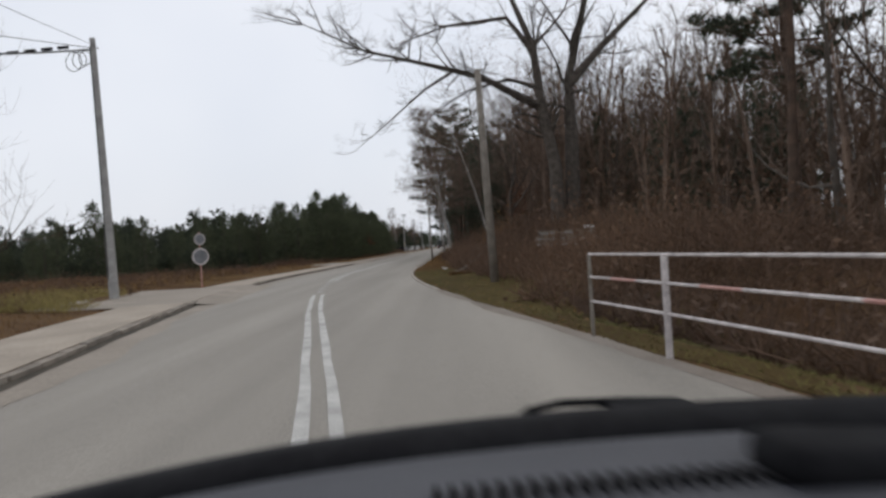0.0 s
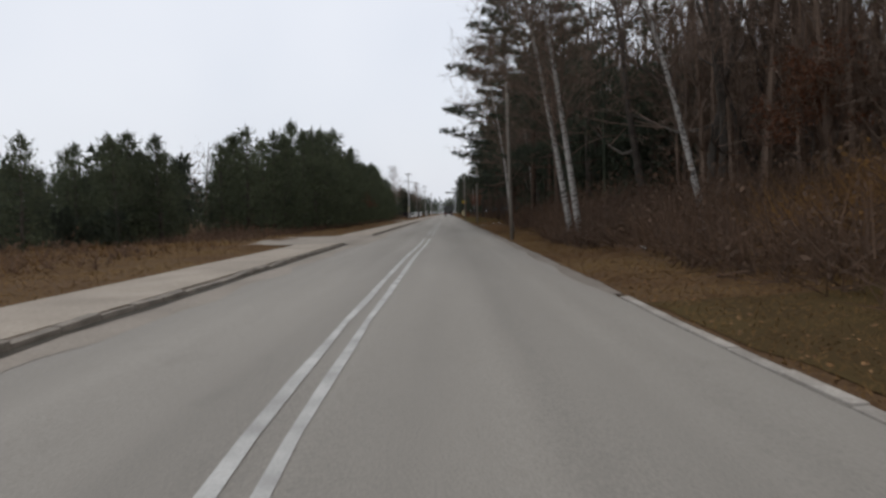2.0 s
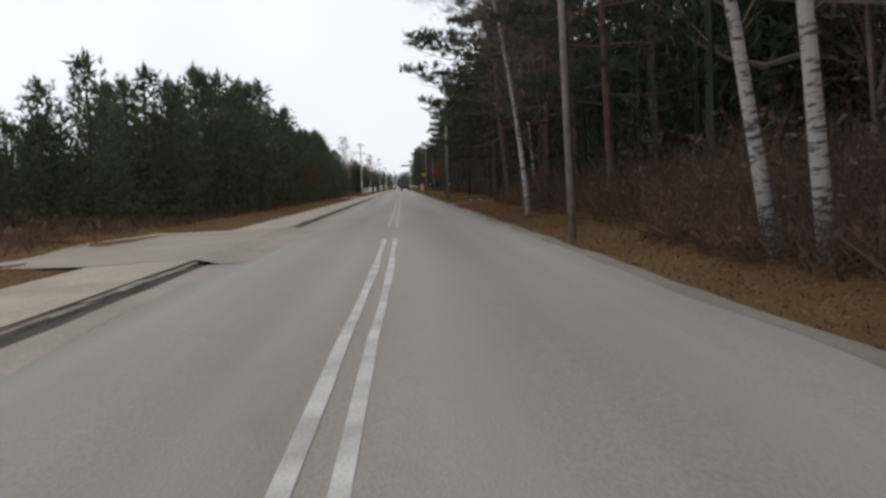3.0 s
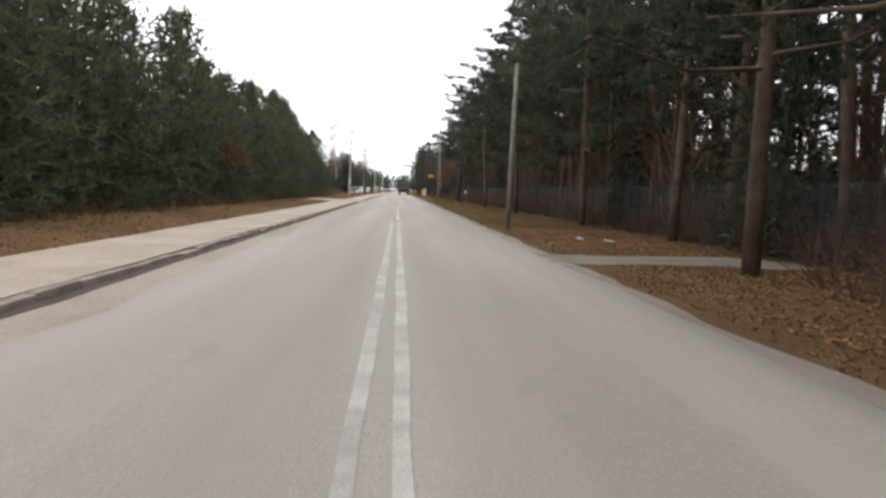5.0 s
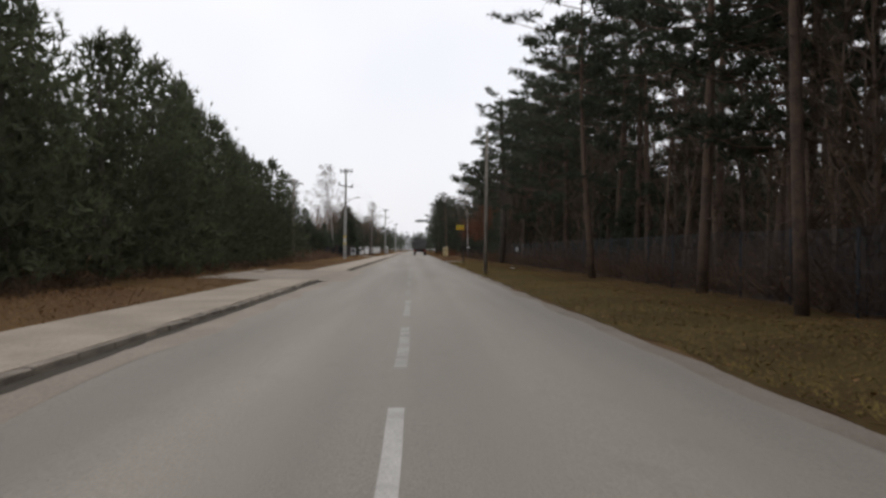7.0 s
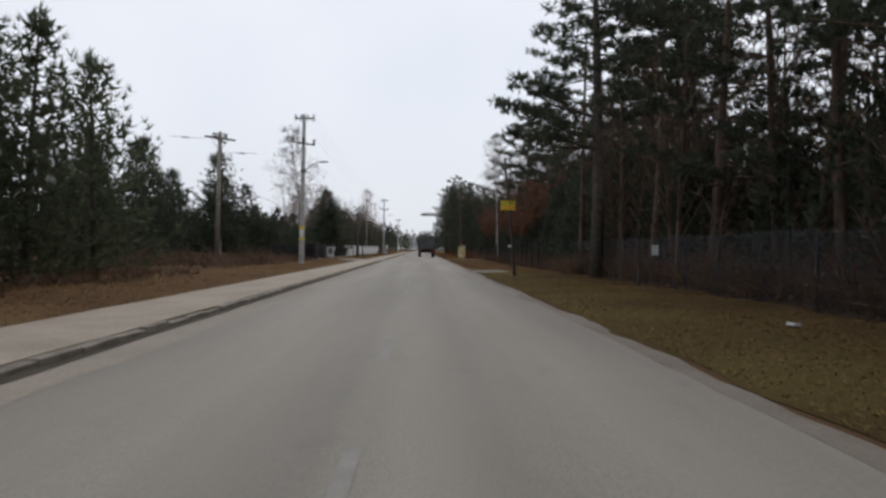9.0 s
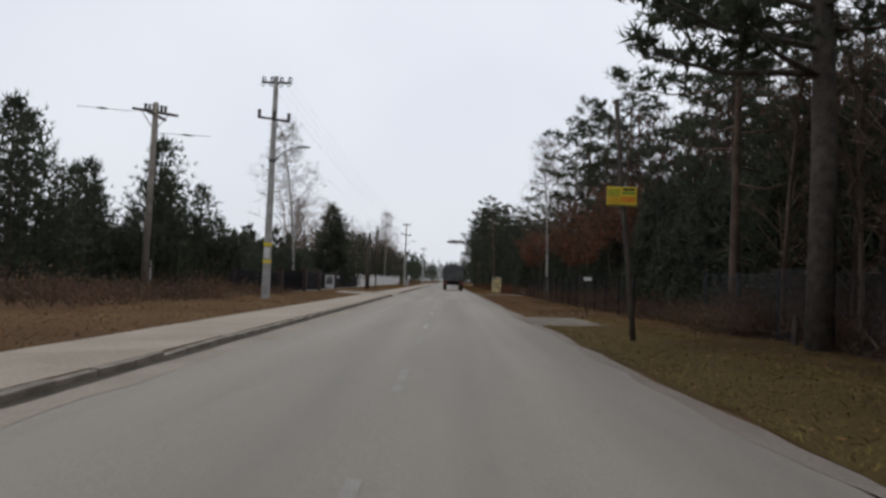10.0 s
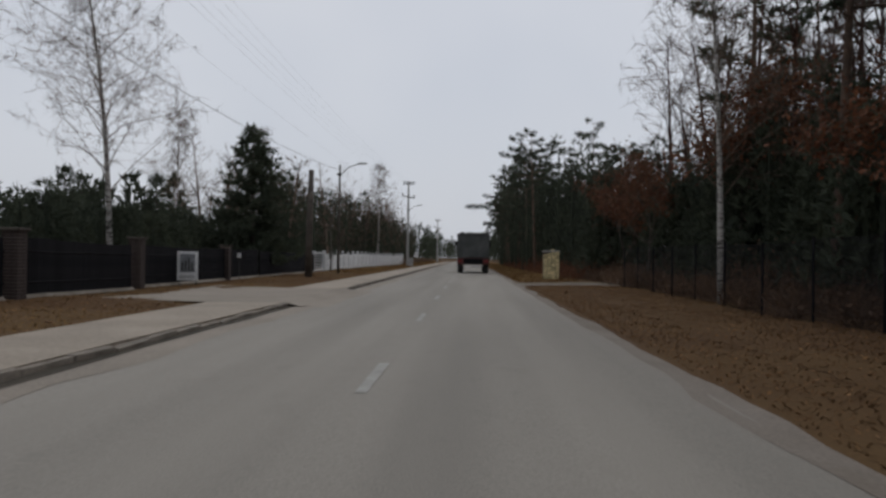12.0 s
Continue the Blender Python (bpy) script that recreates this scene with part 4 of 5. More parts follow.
twig_wood(10.5, 30, 46, 104, 360, 8, 14, "dense bare brown wood above the bank")
twig_wood(14, 44, 6, 46, 200, 6.5, 10, "dense bare brown wood behind the great tree")
twig_wood(10.5, 20, 210, 252, 80, 8, 12.5, "reddish bare trees behind the dark thicket", REDTWIG, 60)
twig_wood(12.5, 30, 104, 204, 130, 9, 12.5, "bare brown trees standing among the pines")
twig_wood(8.6, 12, 100, 200, 90, 4, 8, "thin bare saplings among the pine trunks")
twig_wood(-70, -22, 108, 136, 12, 7.5, 9.5, "pale bare trees above the young pines")
twig_wood(-22, -10.8, 266, 380, 110, 6.5, 9.5, "pale bare trees behind the white fence")


# ---------------------------------------------------------------- undergrowth, grass, leaf litter
def brush(x0, x1, y0, y1, count, h0, h1, label, mat=BRUSH, keep=None, leafy=0.0):
    s, pts, dirs, lv = Shape(), [], [], []
    for k in range(count):
        y = rng.uniform(y0, y1)
        x = xc(y) + x0 + (x1 - x0) * rng.uniform(0, 1)
        if keep and not keep(x, y):
            continue
        h = rng.uniform(h0, h1) * (0.35 + 0.65 * min(1, (abs(x - xc(y)) - min(abs(x0), abs(x1))) / 2.5))
        h *= 0.8 + 0.75 * noise.noise((x * 0.22, y * 0.16, 5))
        z = ground_z(x, y)
        for j in range(5):
            d = Vector((rng.normal(0, 0.5), rng.normal(0, 0.5), 1)).normalized()
            q = Vector((x, y, z)) + d * h * rng.uniform(0.0, 0.55)
            pts.append(tuple(q))
            dirs.append(tuple(d))
            if rng.uniform() < leafy:
                lv.append(tuple(q + d * h * rng.uniform(0.2, 0.6)))
    v, f = blades(pts, dirs, 0.42 * (h0 + h1) / 2, 2, 0.026, 0.55)
    s.arrays(v, f)
    if lv:
        s.arrays(*leaves(np.repeat(np.asarray(lv), 2, 0), 0.07, 0.15))
    return stuff("undergrowth", s, mat, label, "undergrowth")


brush(5.4, 14, 14, 98, 4600, 1.3, 3.6, "dense leafless brown thicket on the bank", leafy=0.5)
brush(4.7, 8.0, 58.5, 68, 420, 1.3, 2.0, "thick brown brush round the birch feet", leafy=0.4)
brush(7.4, 9.6, 46, 53, 280, 2.2, 3.4, "orange dead bracken on the bank", BRACKEN, leafy=0.5)
brush(9.0, 15, 96, 200, 3000, 1.4, 4.2, "brown leafless undergrowth between pine trunks", leafy=0.35)
brush(8.3, 11, 84, 200, 2600, 1.6, 3.8, "pale brown bare saplings behind the wire fence", leafy=0.35)
brush(7.6, 12, 196, 262, 2600, 1.0, 2.6, "dark brown thicket at the wood's edge", leafy=0.5)
brush(6.0, 12, 256, 330, 1500, 0.8, 2.2, "reddish brown hedge of bare shrubs", BROWNLEAF, leafy=0.6)
brush(-13, -8.2, 70, 190, 2200, 0.5, 1.3, "brown weeds under young pines", leafy=0.2)
brush(-16, -8.8, 196, 226, 1100, 0.6, 1.5, "dead weeds round the wooden pole", leafy=0.3)
brush(-26, -7.5, 8, 64, 1600, 0.4, 1.1, "brown dead weeds in the meadow", leafy=0.2)
brush(-10.5, -8.5, 320, 420, 600, 0.8, 1.8, "brown shrubs along the footpath", leafy=0.3)
brush(4.1, 10, -10, 16, 1000, 1.0, 2.4, "brown thicket in the ditch behind the railing", leafy=0.5)
brush(15, 32, 14, 250, 900, 1.5, 3.0, "brown thicket deep in the wood", leafy=0.3)


def off_drives(d, y):
    on = np.zeros(len(y), bool)
    for a, e in ((102.2, 104.3), (247.6, 251.4)):
        on |= (d > 0) & (y > a - 0.1) & (y < e + 0.1)
    on |= (d > 0) & (d < 5.1) & (y > 199.8) & (y < 205.4)
    for a, e in DRIVES:
        on |= (d < 0) & (d > WALK - 2.3) & (y > a) & (y < e)
    return ~on


def turf(x0, x1, y0, y1, count, size, label, mat=GRASS, width=0.02):
    count = int(0.85 * count)
    y = rng.uniform(y0, y1, count)
    d = rng.uniform(x0, x1, count)
    keep = off_drives(d, y)
    d, y = d[keep], y[keep]
    count = len(y)
    x = d + np.array([xc(q) for q in y])
    z = on_ground(d, y)
    p = np.stack([x, y, z - 0.004], 1)
    lie = rng.uniform(0, 6.283, count)
    way = np.stack([np.cos(lie), np.sin(lie), rng.uniform(0.15, 0.9, count)], 1)
    side = np.stack([-np.sin(lie), np.cos(lie), np.zeros(count)], 1) * (width * rng.uniform(0.4, 0.75, (count, 1)))
    v = np.stack([p - side, p + side, p + way * size * rng.uniform(0.5, 1.15, (count, 1))], 1).reshape(-1, 3)
    f = np.arange(3 * count).reshape(-1, 3)
    v[:, 2] = np.maximum(v[:, 2], np.repeat(z, 3) - 0.004)
    v[2::3, 2] = np.maximum(np.where(np.full(count, size < 0.2), np.minimum(v[2::3, 2], z + 0.045), v[2::3, 2]), z + rng.uniform(0.014, 0.038, count))
    return stuff("grass", Shape().arrays(v, f), mat, label, "grass")


def litter(x0, x1, y0, y1, count, label):
    y = rng.uniform(y0, y1, count)
    d = rng.uniform(x0, x1, count)
    keep = off_drives(d, y)
    d, y = d[keep], y[keep]
    x = d + np.array([xc(q) for q in y])
    z = on_ground(d, y) + 0.02
    p = np.stack([x, y, z], 1)
    v, f = leaves(p, 0.035, 0.006, 0.2)
    v[:, 2] = np.maximum(v[:, 2], np.repeat(z, 4) - 0.01)
    return stuff("leaf_litter", Shape().arrays(v, f), LEAFLITTER, label, "leaf litter")


turf(3.45, 7.0, -5, 38, 52000, 0.12, "short green and yellow grass on the verge", GREENGRASS, width=0.014)
turf(3.45, 7.0, 38, 70, 40000, 0.11, "short dead grass on the verge", width=0.014)
turf(3.45, 8.4, 70, 128, 62000, 0.12, "dry yellow-brown grass on the verge", width=0.018)
turf(3.45, 6.6, 128, 206, 62000, 0.12, "short yellow-olive grass on the verge", OLIVEGRASS, width=0.018)
turf(5.6, 8.2, 128, 206, 36000, 0.12, "dead brown grass before the fence", width=0.018)
turf(3.45, 8.0, 206, 250, 44000, 0.12, "dry reddish brown grass on the verge", REDGRASS, width=0.018)
turf(-9.0, WALK - 0.05, -10, 70, 50000, 0.14, "dry grass beside the footpath", width=0.016)
turf(-9.5, WALK - 0.05, 70, 262, 80000, 0.13, "short brown grass beside the footpath", width=0.02)
turf(-30, -8.5, 0, 72, 40000, 0.40, "tall dead meadow grass", width=0.03)
turf(-11.5, -6.2, 19, 29, 7000, 0.62, "tall yellowish grass round the pole", PALEGRASS, width=0.02)
turf(3.5, 6.5, 250, 400, 24000, 0.24, "dry grass on the verge", width=0.045)
turf(-8.6, WALK - 0.05, 262, 400, 18000, 0.24, "short grass beside the footpath", width=0.045)
litter(3.9, 8.4, 84, 116, 20000, "orange-brown leaves on the verge")
litter(3.5, 9.5, 10, 262, 15000, "brown fallen leaves on the verge")
litter(-8.5, WALK, 60, 250, 7000, "fallen leaves beside the footpath")


# ---------------------------------------------------------------- poles and wires
def insulator(parent, x, y, z, name="insulator", s=1.0):
    sh = Shape()
    for k in range(3):
        sh.tube([(x, y, z + 0.07 * k * s), (x, y, z + (0.07 * k + 0.03) * s), (x, y, z + (0.07 * k + 0.065) * s)], [0.035 * s, 0.06 * s, 0.03 * s], 8)
    return part(name, sh, PORCELAIN, parent, "brown porcelain insulator")


def lamp_arm(t, z, reach=1.2, rise=0.62):
    sh = Shape().tube([(0.1, 0, z), (0.5 * reach, -0.1, z + 0.75 * rise), (reach, -0.2, z + rise)], [0.03, 0.028, 0.025], 6)
    sh.tube([(0, 0, z - 0.06), (0, 0, z + 0.06)], [0.17, 0.17], 10)
    part("arm", sh, STEEL, t)
    m = bmesh.new()
    bmesh.ops.create_uvsphere(m, u_segments=12, v_segments=8, radius=1)
    for q in m.verts:
        q.co = Vector((reach + 0.22 + q.co.x * 0.34, -0.2 + q.co.y * 0.12, z + rise + 0.03 + q.co.z * (0.09 if q.co.z > 0 else 0.05)))
    part("lamp_head", Shape().take(m), GALV, t, "grey street lamp head", smooth=True)


def concrete_pole(x, y, h, label, lean=0.0, arms=True, lamp=0.0, notice=False, mat=CONCRETE, name="utility_pole", rz=0.0, r=0.17):
    t = thing(name, label, "utility pole", pose(x, y, ground_z(x, y), 0, lean, rz))
    sh = Shape()
    if mat is CONCRETE:
        m = bmesh.new()
        bmesh.ops.create_cube(m, size=1)
        for q in m.verts:
            k = 1.0 if q.co.z < 0 else 0.55
            q.co = Vector((q.co.x * 2 * r * k, q.co.y * 1.7 * r * k, -0.3 if q.co.z < 0 else h))
        bmesh.ops.bevel(m, geom=list(m.edges), offset=0.025, segments=2, affect="EDGES")
        sh.take(m)
    else:
        sh.tube([(0, 0, -0.3), (0, 0, h * 0.5), (0.02, 0, h)], [r, r * 0.85, r * 0.68], 12)
    part("pole", sh, mat, t, smooth=mat is not CONCRETE)
    if arms:
        part("crossarm", Shape().box(-0.66, -0.05, h - 0.34, 0.66, 0.05, h - 0.25, 0.01), STEEL, t)
        for k in (-0.60, -0.22, 0.22, 0.60):
            insulator(t, k, 0, h - 0.25, s=0.9)
            loop = [(k, -0.03, h - 0.02), (k + 0.13, -0.12, h - 0.10), (k + 0.15, -0.16, h - 0.34), (k + 0.05, -0.14, h - 0.52), (k - 0.08, -0.08, h - 0.40)]
            part("jumper", Shape().tube(loop, [0.022] * 5, 5), RUBBER, t, "black looped jumper cable")
        arm = Shape().tube([(-0.80, 0.25, h - 1.85), (0.80, -0.45, h - 2.15)], [0.055, 0.055], 4)
        part("crossarm", arm, STEEL, t)
        for u in (0.03, 0.5, 0.97):
            insulator(t, -0.80 + 1.6 * u, 0.25 - 0.7 * u, h - 1.83 - 0.3 * u, s=1.7)
    if lamp:
        lamp_arm(t, lamp)
    if notice:
        part("yellow_band", Shape().box(-0.165, -0.15, 2.35, 0.165, 0.15, 2.52), YELLOW, t, "yellow warning band")
        part("notice", Shape().box(-0.13, -0.152, 1.82, 0.13, -0.148, 2.3), WHITEWALL, t, "pale paper notice")
        part("yellow_band", Shape().box(-0.168, -0.153, 1.6, 0.168, 0.153, 1.74), YELLOW, t, "yellow band")
    return t


concrete_pole(-7.7, 212.2, 10.15, "grey concrete utility pole with crossarms and street lamp", 0.4, lamp=6.25, notice=True)
concrete_pole(-6.75, 310, 10.6, "grey concrete utility pole with lamp beside the road", 0, lamp=6.9)
concrete_pole(-6.2, 389, 9.8, "distant concrete utility pole beside the road", 0)
concrete_pole(-7.1, 260, 6.7, "slim dark lamp pole beside a white fence", 0, arms=False, lamp=6.1, mat=DARKPOLE, name="lamp_pole", r=0.085)
concrete_pole(-7.0, 250.6, 5.3, "short dark concrete post with a small bracket", 0.6, arms=False, mat=DARKPOLE, name="utility_pole", r=0.19)
concrete_pole(-5.5, 24.5, 8.4, "pale concrete utility pole beside the footpath", -1.2, arms=False, name="utility_pole", r=0.15, rz=18)
def pole_head_cables():
    """Twisted service cable, its loops at the pole head and the thin cable that runs down the pole."""
    x, y = -5.5, 24.5
    t = thing("service_cable", "black service cable looped at a pole head", "cable", pose(x, y, ground_z(x, y)))
    for k in range(3):
        c, r = (-0.42 - 0.16 * k, 7.75 - 0.06 * k), 0.20 + 0.03 * k
        part("loop", Shape().tube([(c[0] + r * math.cos(6.283 * i / 12), -0.1 - 0.05 * k, c[1] + r * 1.2 * math.sin(6.283 * i / 12)) for i in range(13)], [0.014] * 13, 5), RUBBER, t)
    part("down_cable", Shape().tube([(-0.06, -0.2, 0.6), (-0.12, -0.2, 4.0), (-0.22, -0.16, 8.1)], [0.016] * 3, 5), RUBBER, t)
    for k in range(5):
        u = 0.16 * k
        part("bead", Shape().tube([(-0.7 - 2.0 * u, -0.6 - 2.4 * u, 8.0 - 0.8 * u), (-0.9 - 2.0 * u, -0.85 - 2.4 * u, 7.92 - 0.8 * u)], [0.055, 0.055], 6), RUBBER, t, "black cable clamp")


pole_head_cables()
concrete_pole(6.65, 22.4, 6.25, "weathered wooden pole on the grass verge", -1.5, arms=False, mat=WOODPOLE, r=0.13)
concrete_pole(3.58, 68.5, 6.4, "grey weathered wooden pole at the verge", -1.0, arms=False, mat=WOODPOLE, r=0.078)
concrete_pole(3.95, 115.6, 5.8, "grey wooden pole at the road's edge", 0.3, arms=False, mat=WOODPOLE, r=0.095)
concrete_pole(3.75, 162.3, 7.2, "grey wooden pole at the road's edge", 0, arms=False, mat=WOODPOLE, r=0.095)


def wooden_line_pole():
    h = 9.1
    t = thing("power_pole", "weathered wooden power pole with a crossarm of insulators", "utility pole", pose(-13.8, 213.7, ground_z(-13.8, 213.7), 0, 0.8, 25))
    part("pole", Shape().tube([(0, 0, -0.3), (0, 0, h * 0.5), (0, 0, h)], [0.19, 0.155, 0.12], 12), WOODPOLE, t, smooth=True)
    part("footing", Shape().tube([(0.2, 0.1, -0.3), (0.16, 0.1, 1.6)], [0.13, 0.11], 8), CONCRETE, t, "concrete stub foot")
    for rz, half in ((-12, 1.05), (52, 0.85)):
        part("crossarm", Shape().box(-half, -0.06, -0.06, half, 0.06, 0.06, 0.012), DARKPOLE, t, "dark wooden crossarm").matrix_basis = pose(0, -0.02, h - (0.46 if rz < 0 else 0.60), 0, 5, rz)
    for k in (-0.8, 0.8):
        part("brace", Shape().tube([(k * 0.75, 0, h - 0.5), (0.05 * k, 0, h - 1.3)], [0.022, 0.022], 5), STEEL, t)
    for i in range(6):
        insulator(t, -0.45 + 0.18 * i, 0.05 * (i % 2), h - 0.40, s=1.5)
    for x0, x1, z0, z1 in ((-1.0, -3.4, h - 0.55, h - 0.60), (0.2, 2.6, h - 1.45, h - 1.30)):
        part("lead_wire", Shape().tube([(x0, 0, z0), (x1, 0.1, z1)], [0.012, 0.012], 4), STEEL, t)
        c = x0 + 0.55 * (x1 - x0)
        part("strain_insulator", Shape().tube([(c - 0.28, 0.05, 0.5 * (z0 + z1)), (c, 0.05, 0.5 * (z0 + z1)), (c + 0.28, 0.05, 0.5 * (z0 + z1))], [0.02, 0.055, 0.02], 6), PORCELAIN, t)
    part("down_cable", Shape().tube([(0.17, -0.08, 1.0), (0.15, -0.08, h - 1.5), (0.1, -0.05, h - 0.6)], [0.016] * 3, 5), RUBBER, t)


wooden_line_pole()


def wire(a, b, sag, r=0.0026, n=14):
    pts = []
    for k in range(n + 1):
        s = k / n
        q = Vector(a).lerp(Vector(b), s)
        q.z -= 4 * sag * s * (1 - s)
        pts.append(q)
    return tagged(new("overhead_wire", Shape().tube(pts, [r] * len(pts), 4).mesh("overhead_wire", STEEL)), "thin dark overhead wire between poles", "overhead wire", "overhead wires")


for k in (-0.58, -0.2, 0.2, 0.58):
    wire((-7.7 + k, 212.2, 10.35), (-6.75 + k, 310, 10.5), 1.2)
for k in (-0.7, 0.8):
    wire((-7.7 + k, 212.2, 8.6), (-6.75 + k, 310, 8.85), 1.0)
wire((-7.7, 212.2, 6.7), (-7.1, 260, 6.5), 0.7, 0.012)
wire((-5.5, 24.5, 8.2), (-26, 10, 10.5), 0.3, 0.012)
wire((-5.5, 24.5, 8.25), (-9, -14, 9.5), 0.5, 0.01)
wire((-5.6, 24.5, 8.2), (-8.2, 21.2, 7.4), 0.05, 0.03)


# ---------------------------------------------------------------- signs
def yellow_board():
    t = thing("sign_pole", "leaning dark wooden pole carrying a yellow advertising board", "sign", pose(4.34, 194.2, ground_z(4.34, 194.2)))
    part("pole", Shape().tube([(0.36, 0.06, -0.3), (0.20, 0.03, 1.6), (0.0, 0, 3.2), (-0.18, 0, 5.4)], [0.070, 0.064, 0.062, 0.055], 10), DARKPOLE, t, smooth=True)
    flat = lambda x0, z0, x1, z1, y0=-0.120, y1=-0.116, bevel=0.0: Shape().box(x0 - 0.03, y0, 3.21 + z0, x1 - 0.03, y1, 3.21 + z1, bevel)
    b = part("board", flat(-0.33, -0.215, 0.33, 0.215, -0.115, -0.08, 0.004), YELLOW, t, "yellow board with green and orange print")
    for i in range(6):
        z = -0.15 + 0.054 * i
        part("print_stripe", flat(-0.31, z, -0.04, z + 0.024), GREEN if i > 2 else ORANGE, b)
    part("print_bar", flat(0.0, 0.05, 0.29, 0.10), GREEN, b)
    part("print_bar", flat(0.02, 0.13, 0.27, 0.18), DARKPRINT, b)
    part("print_block", flat(-0.02, -0.14, 0.30, 0.0), ORANGE, b)
    part("print_bar", flat(-0.31, -0.21, 0.31, -0.185), DARKPRINT, b)
    for z in (3.1, 3.32):
        part("clamp", Shape().box(-0.11, -0.085, z, 0.10, -0.05, z + 0.04), STEEL, t)


yellow_board()


def round_sign():
    t = thing("road_sign", "grey-backed round road signs on a steel post", "road sign", pose(-5.15, 32.2, ground_z(-5.15, 32.2), 0, 0, 38))
    part("post", Shape().tube([(0, 0, -0.3), (0, 0, 2.35)], [0.03, 0.03], 8), REDRAIL, t, "faded red post")
    for z, r in ((1.32, 0.36), (2.05, 0.24)):
        d = Shape().tube([(0, -0.035, z), (0, -0.03, z), (0, -0.022, z)], [r - 0.02, r, r], 28)
        p = part("sign_plate", d, SIGNBACK, t, "round grey metal sign plate")
        ring = Shape()
        for k in range(28):
            a, b = 2 * math.pi * k / 28, 2 * math.pi * (k + 1) / 28
            ring.v += [(math.cos(q) * w, -0.040, z + math.sin(q) * w) for q, w in ((a, r * 0.82), (a, r), (b, r), (b, r * 0.82))]
            ring.f.append(tuple(range(4 * k, 4 * k + 4)))
        part("rim", ring, WHITERAIL, p, "pale rim")


round_sign()


# ---------------------------------------------------------------- culvert railing
def railing():
    t = thing("guard_railing", "white and faded red pipe railing along the ditch", "railing")
    ys = [8.55 - 2.05 * k for k in reversed(range(8))]

    def at(y):
        a = math.radians(turn(y))
        return xc(y) + 3.36 * math.cos(a), y + 3.36 * math.sin(a)

    for y in (8.55, 6.5, 2.4, -1.7, -5.8):
        x, yy = at(y)
        part("post", Shape().tube([(x, yy, -0.5), (x, yy, 1.0)], [0.024, 0.024] if y > 8 else [0.036, 0.036], 8), WOODPOLE if y > 8 else WHITERAIL, t, "rusty bare post" if y > 8 else "white post")
    for h in (1.0, 0.72, 0.42):
        for a, b in zip(ys[:-1], ys[1:]):
            (x0, y0), (x1, y1) = at(a), at(b)
            for k in range(3):
                p0 = Vector((x0, y0, h)).lerp(Vector((x1, y1, h)), k / 3)
                p1 = Vector((x0, y0, h)).lerp(Vector((x1, y1, h)), (k + 1) / 3)
                red = h == 0.72 and k == 1
                part("rail", Shape().tube([p0, p1], [0.016, 0.016], 7), REDRAIL if red else WHITERAIL, t, "faded red rail" if red else "white rail")


railing()


# ---------------------------------------------------------------- fences
def wire_fence(x, y0, y1, h, label, mat=FENCEWIRE):
    t = thing("wire_fence", label, "fence")
    n = int((y1 - y0) / 2.6)
    for k in range(n + 1):
        y = y0 + (y1 - y0) * k / n
        z = ground_z(x, y)
        part("post", Shape().tube([(x, y, z - 0.2), (x, y, z + h + 0.06)], [0.03, 0.03], 7), mat, t)
    step = (y1 - y0) / n
    for k in range(n):
        a = y0 + step * k
        z = ground_z(x, a + step / 2)
        net = Shape()
        for j in range(26):
            y = a + step * j / 26
            for s in (1, -1):
                yb = y + s * step * 6 / 26
                net.v += [(x, y - 0.006, z + 0.05), (x, y + 0.006, z + 0.05), (x, yb + 0.006, z + h), (x, yb - 0.006, z + h)]
                net.f.append(tuple(range(len(net.v) - 4, len(net.v))))
        for zz in (0.05, h * 0.5, h):
            net.tube([(x, a, z + zz), (x, a + step, z + zz)], [0.006, 0.006], 4, False)
        part("wire_mesh", net, mat, t, "grey woven wire mesh")
    return t


wire_fence(8.5, 90, 201, 1.65, "grey woven wire fence along the wood")
wire_fence(7.6, 206.5, 246, 1.6, "dark wire fence before the thicket", FENCEDARK)


def board_fence(x0, y0, x1, y1, h, label, gap=0.13, mat=FENCEDARK, width=0.11):
    t = thing("board_fence", label, "fence")
    a, b = Vector((x0, y0, 0)), Vector((x1, y1, 0))
    ln = (b - a).length
    rot = math.degrees(math.atan2(y1 - y0, x1 - x0))
    s = Shape().box(-width / 2, -0.012, 0, width / 2, 0.012, h - 0.12, 0.003)
    me = s.mesh("board", mat)
    for k in range(int(ln / gap)):
        q = a.lerp(b, (k + 0.5) * gap / ln)
        ob = part("board", me, mat, t)
        ob.matrix_basis = pose(q.x, q.y, ground_z(q.x, q.y) + 0.08, 0, 0, rot)
    for z in (0.35, h - 0.35):
        part("rail", Shape().tube([(x0, y0, ground_z(x0, y0) + z), (x1, y1, ground_z(x1, y1) + z)], [0.03, 0.03], 4), mat, t)
    part("plinth", Shape().tube([(x0, y0, ground_z(x0, y0) - 0.02), (x1, y1, ground_z(x1, y1) - 0.02)], [0.12, 0.12], 4), KERB, t, "low concrete plinth")
    return t


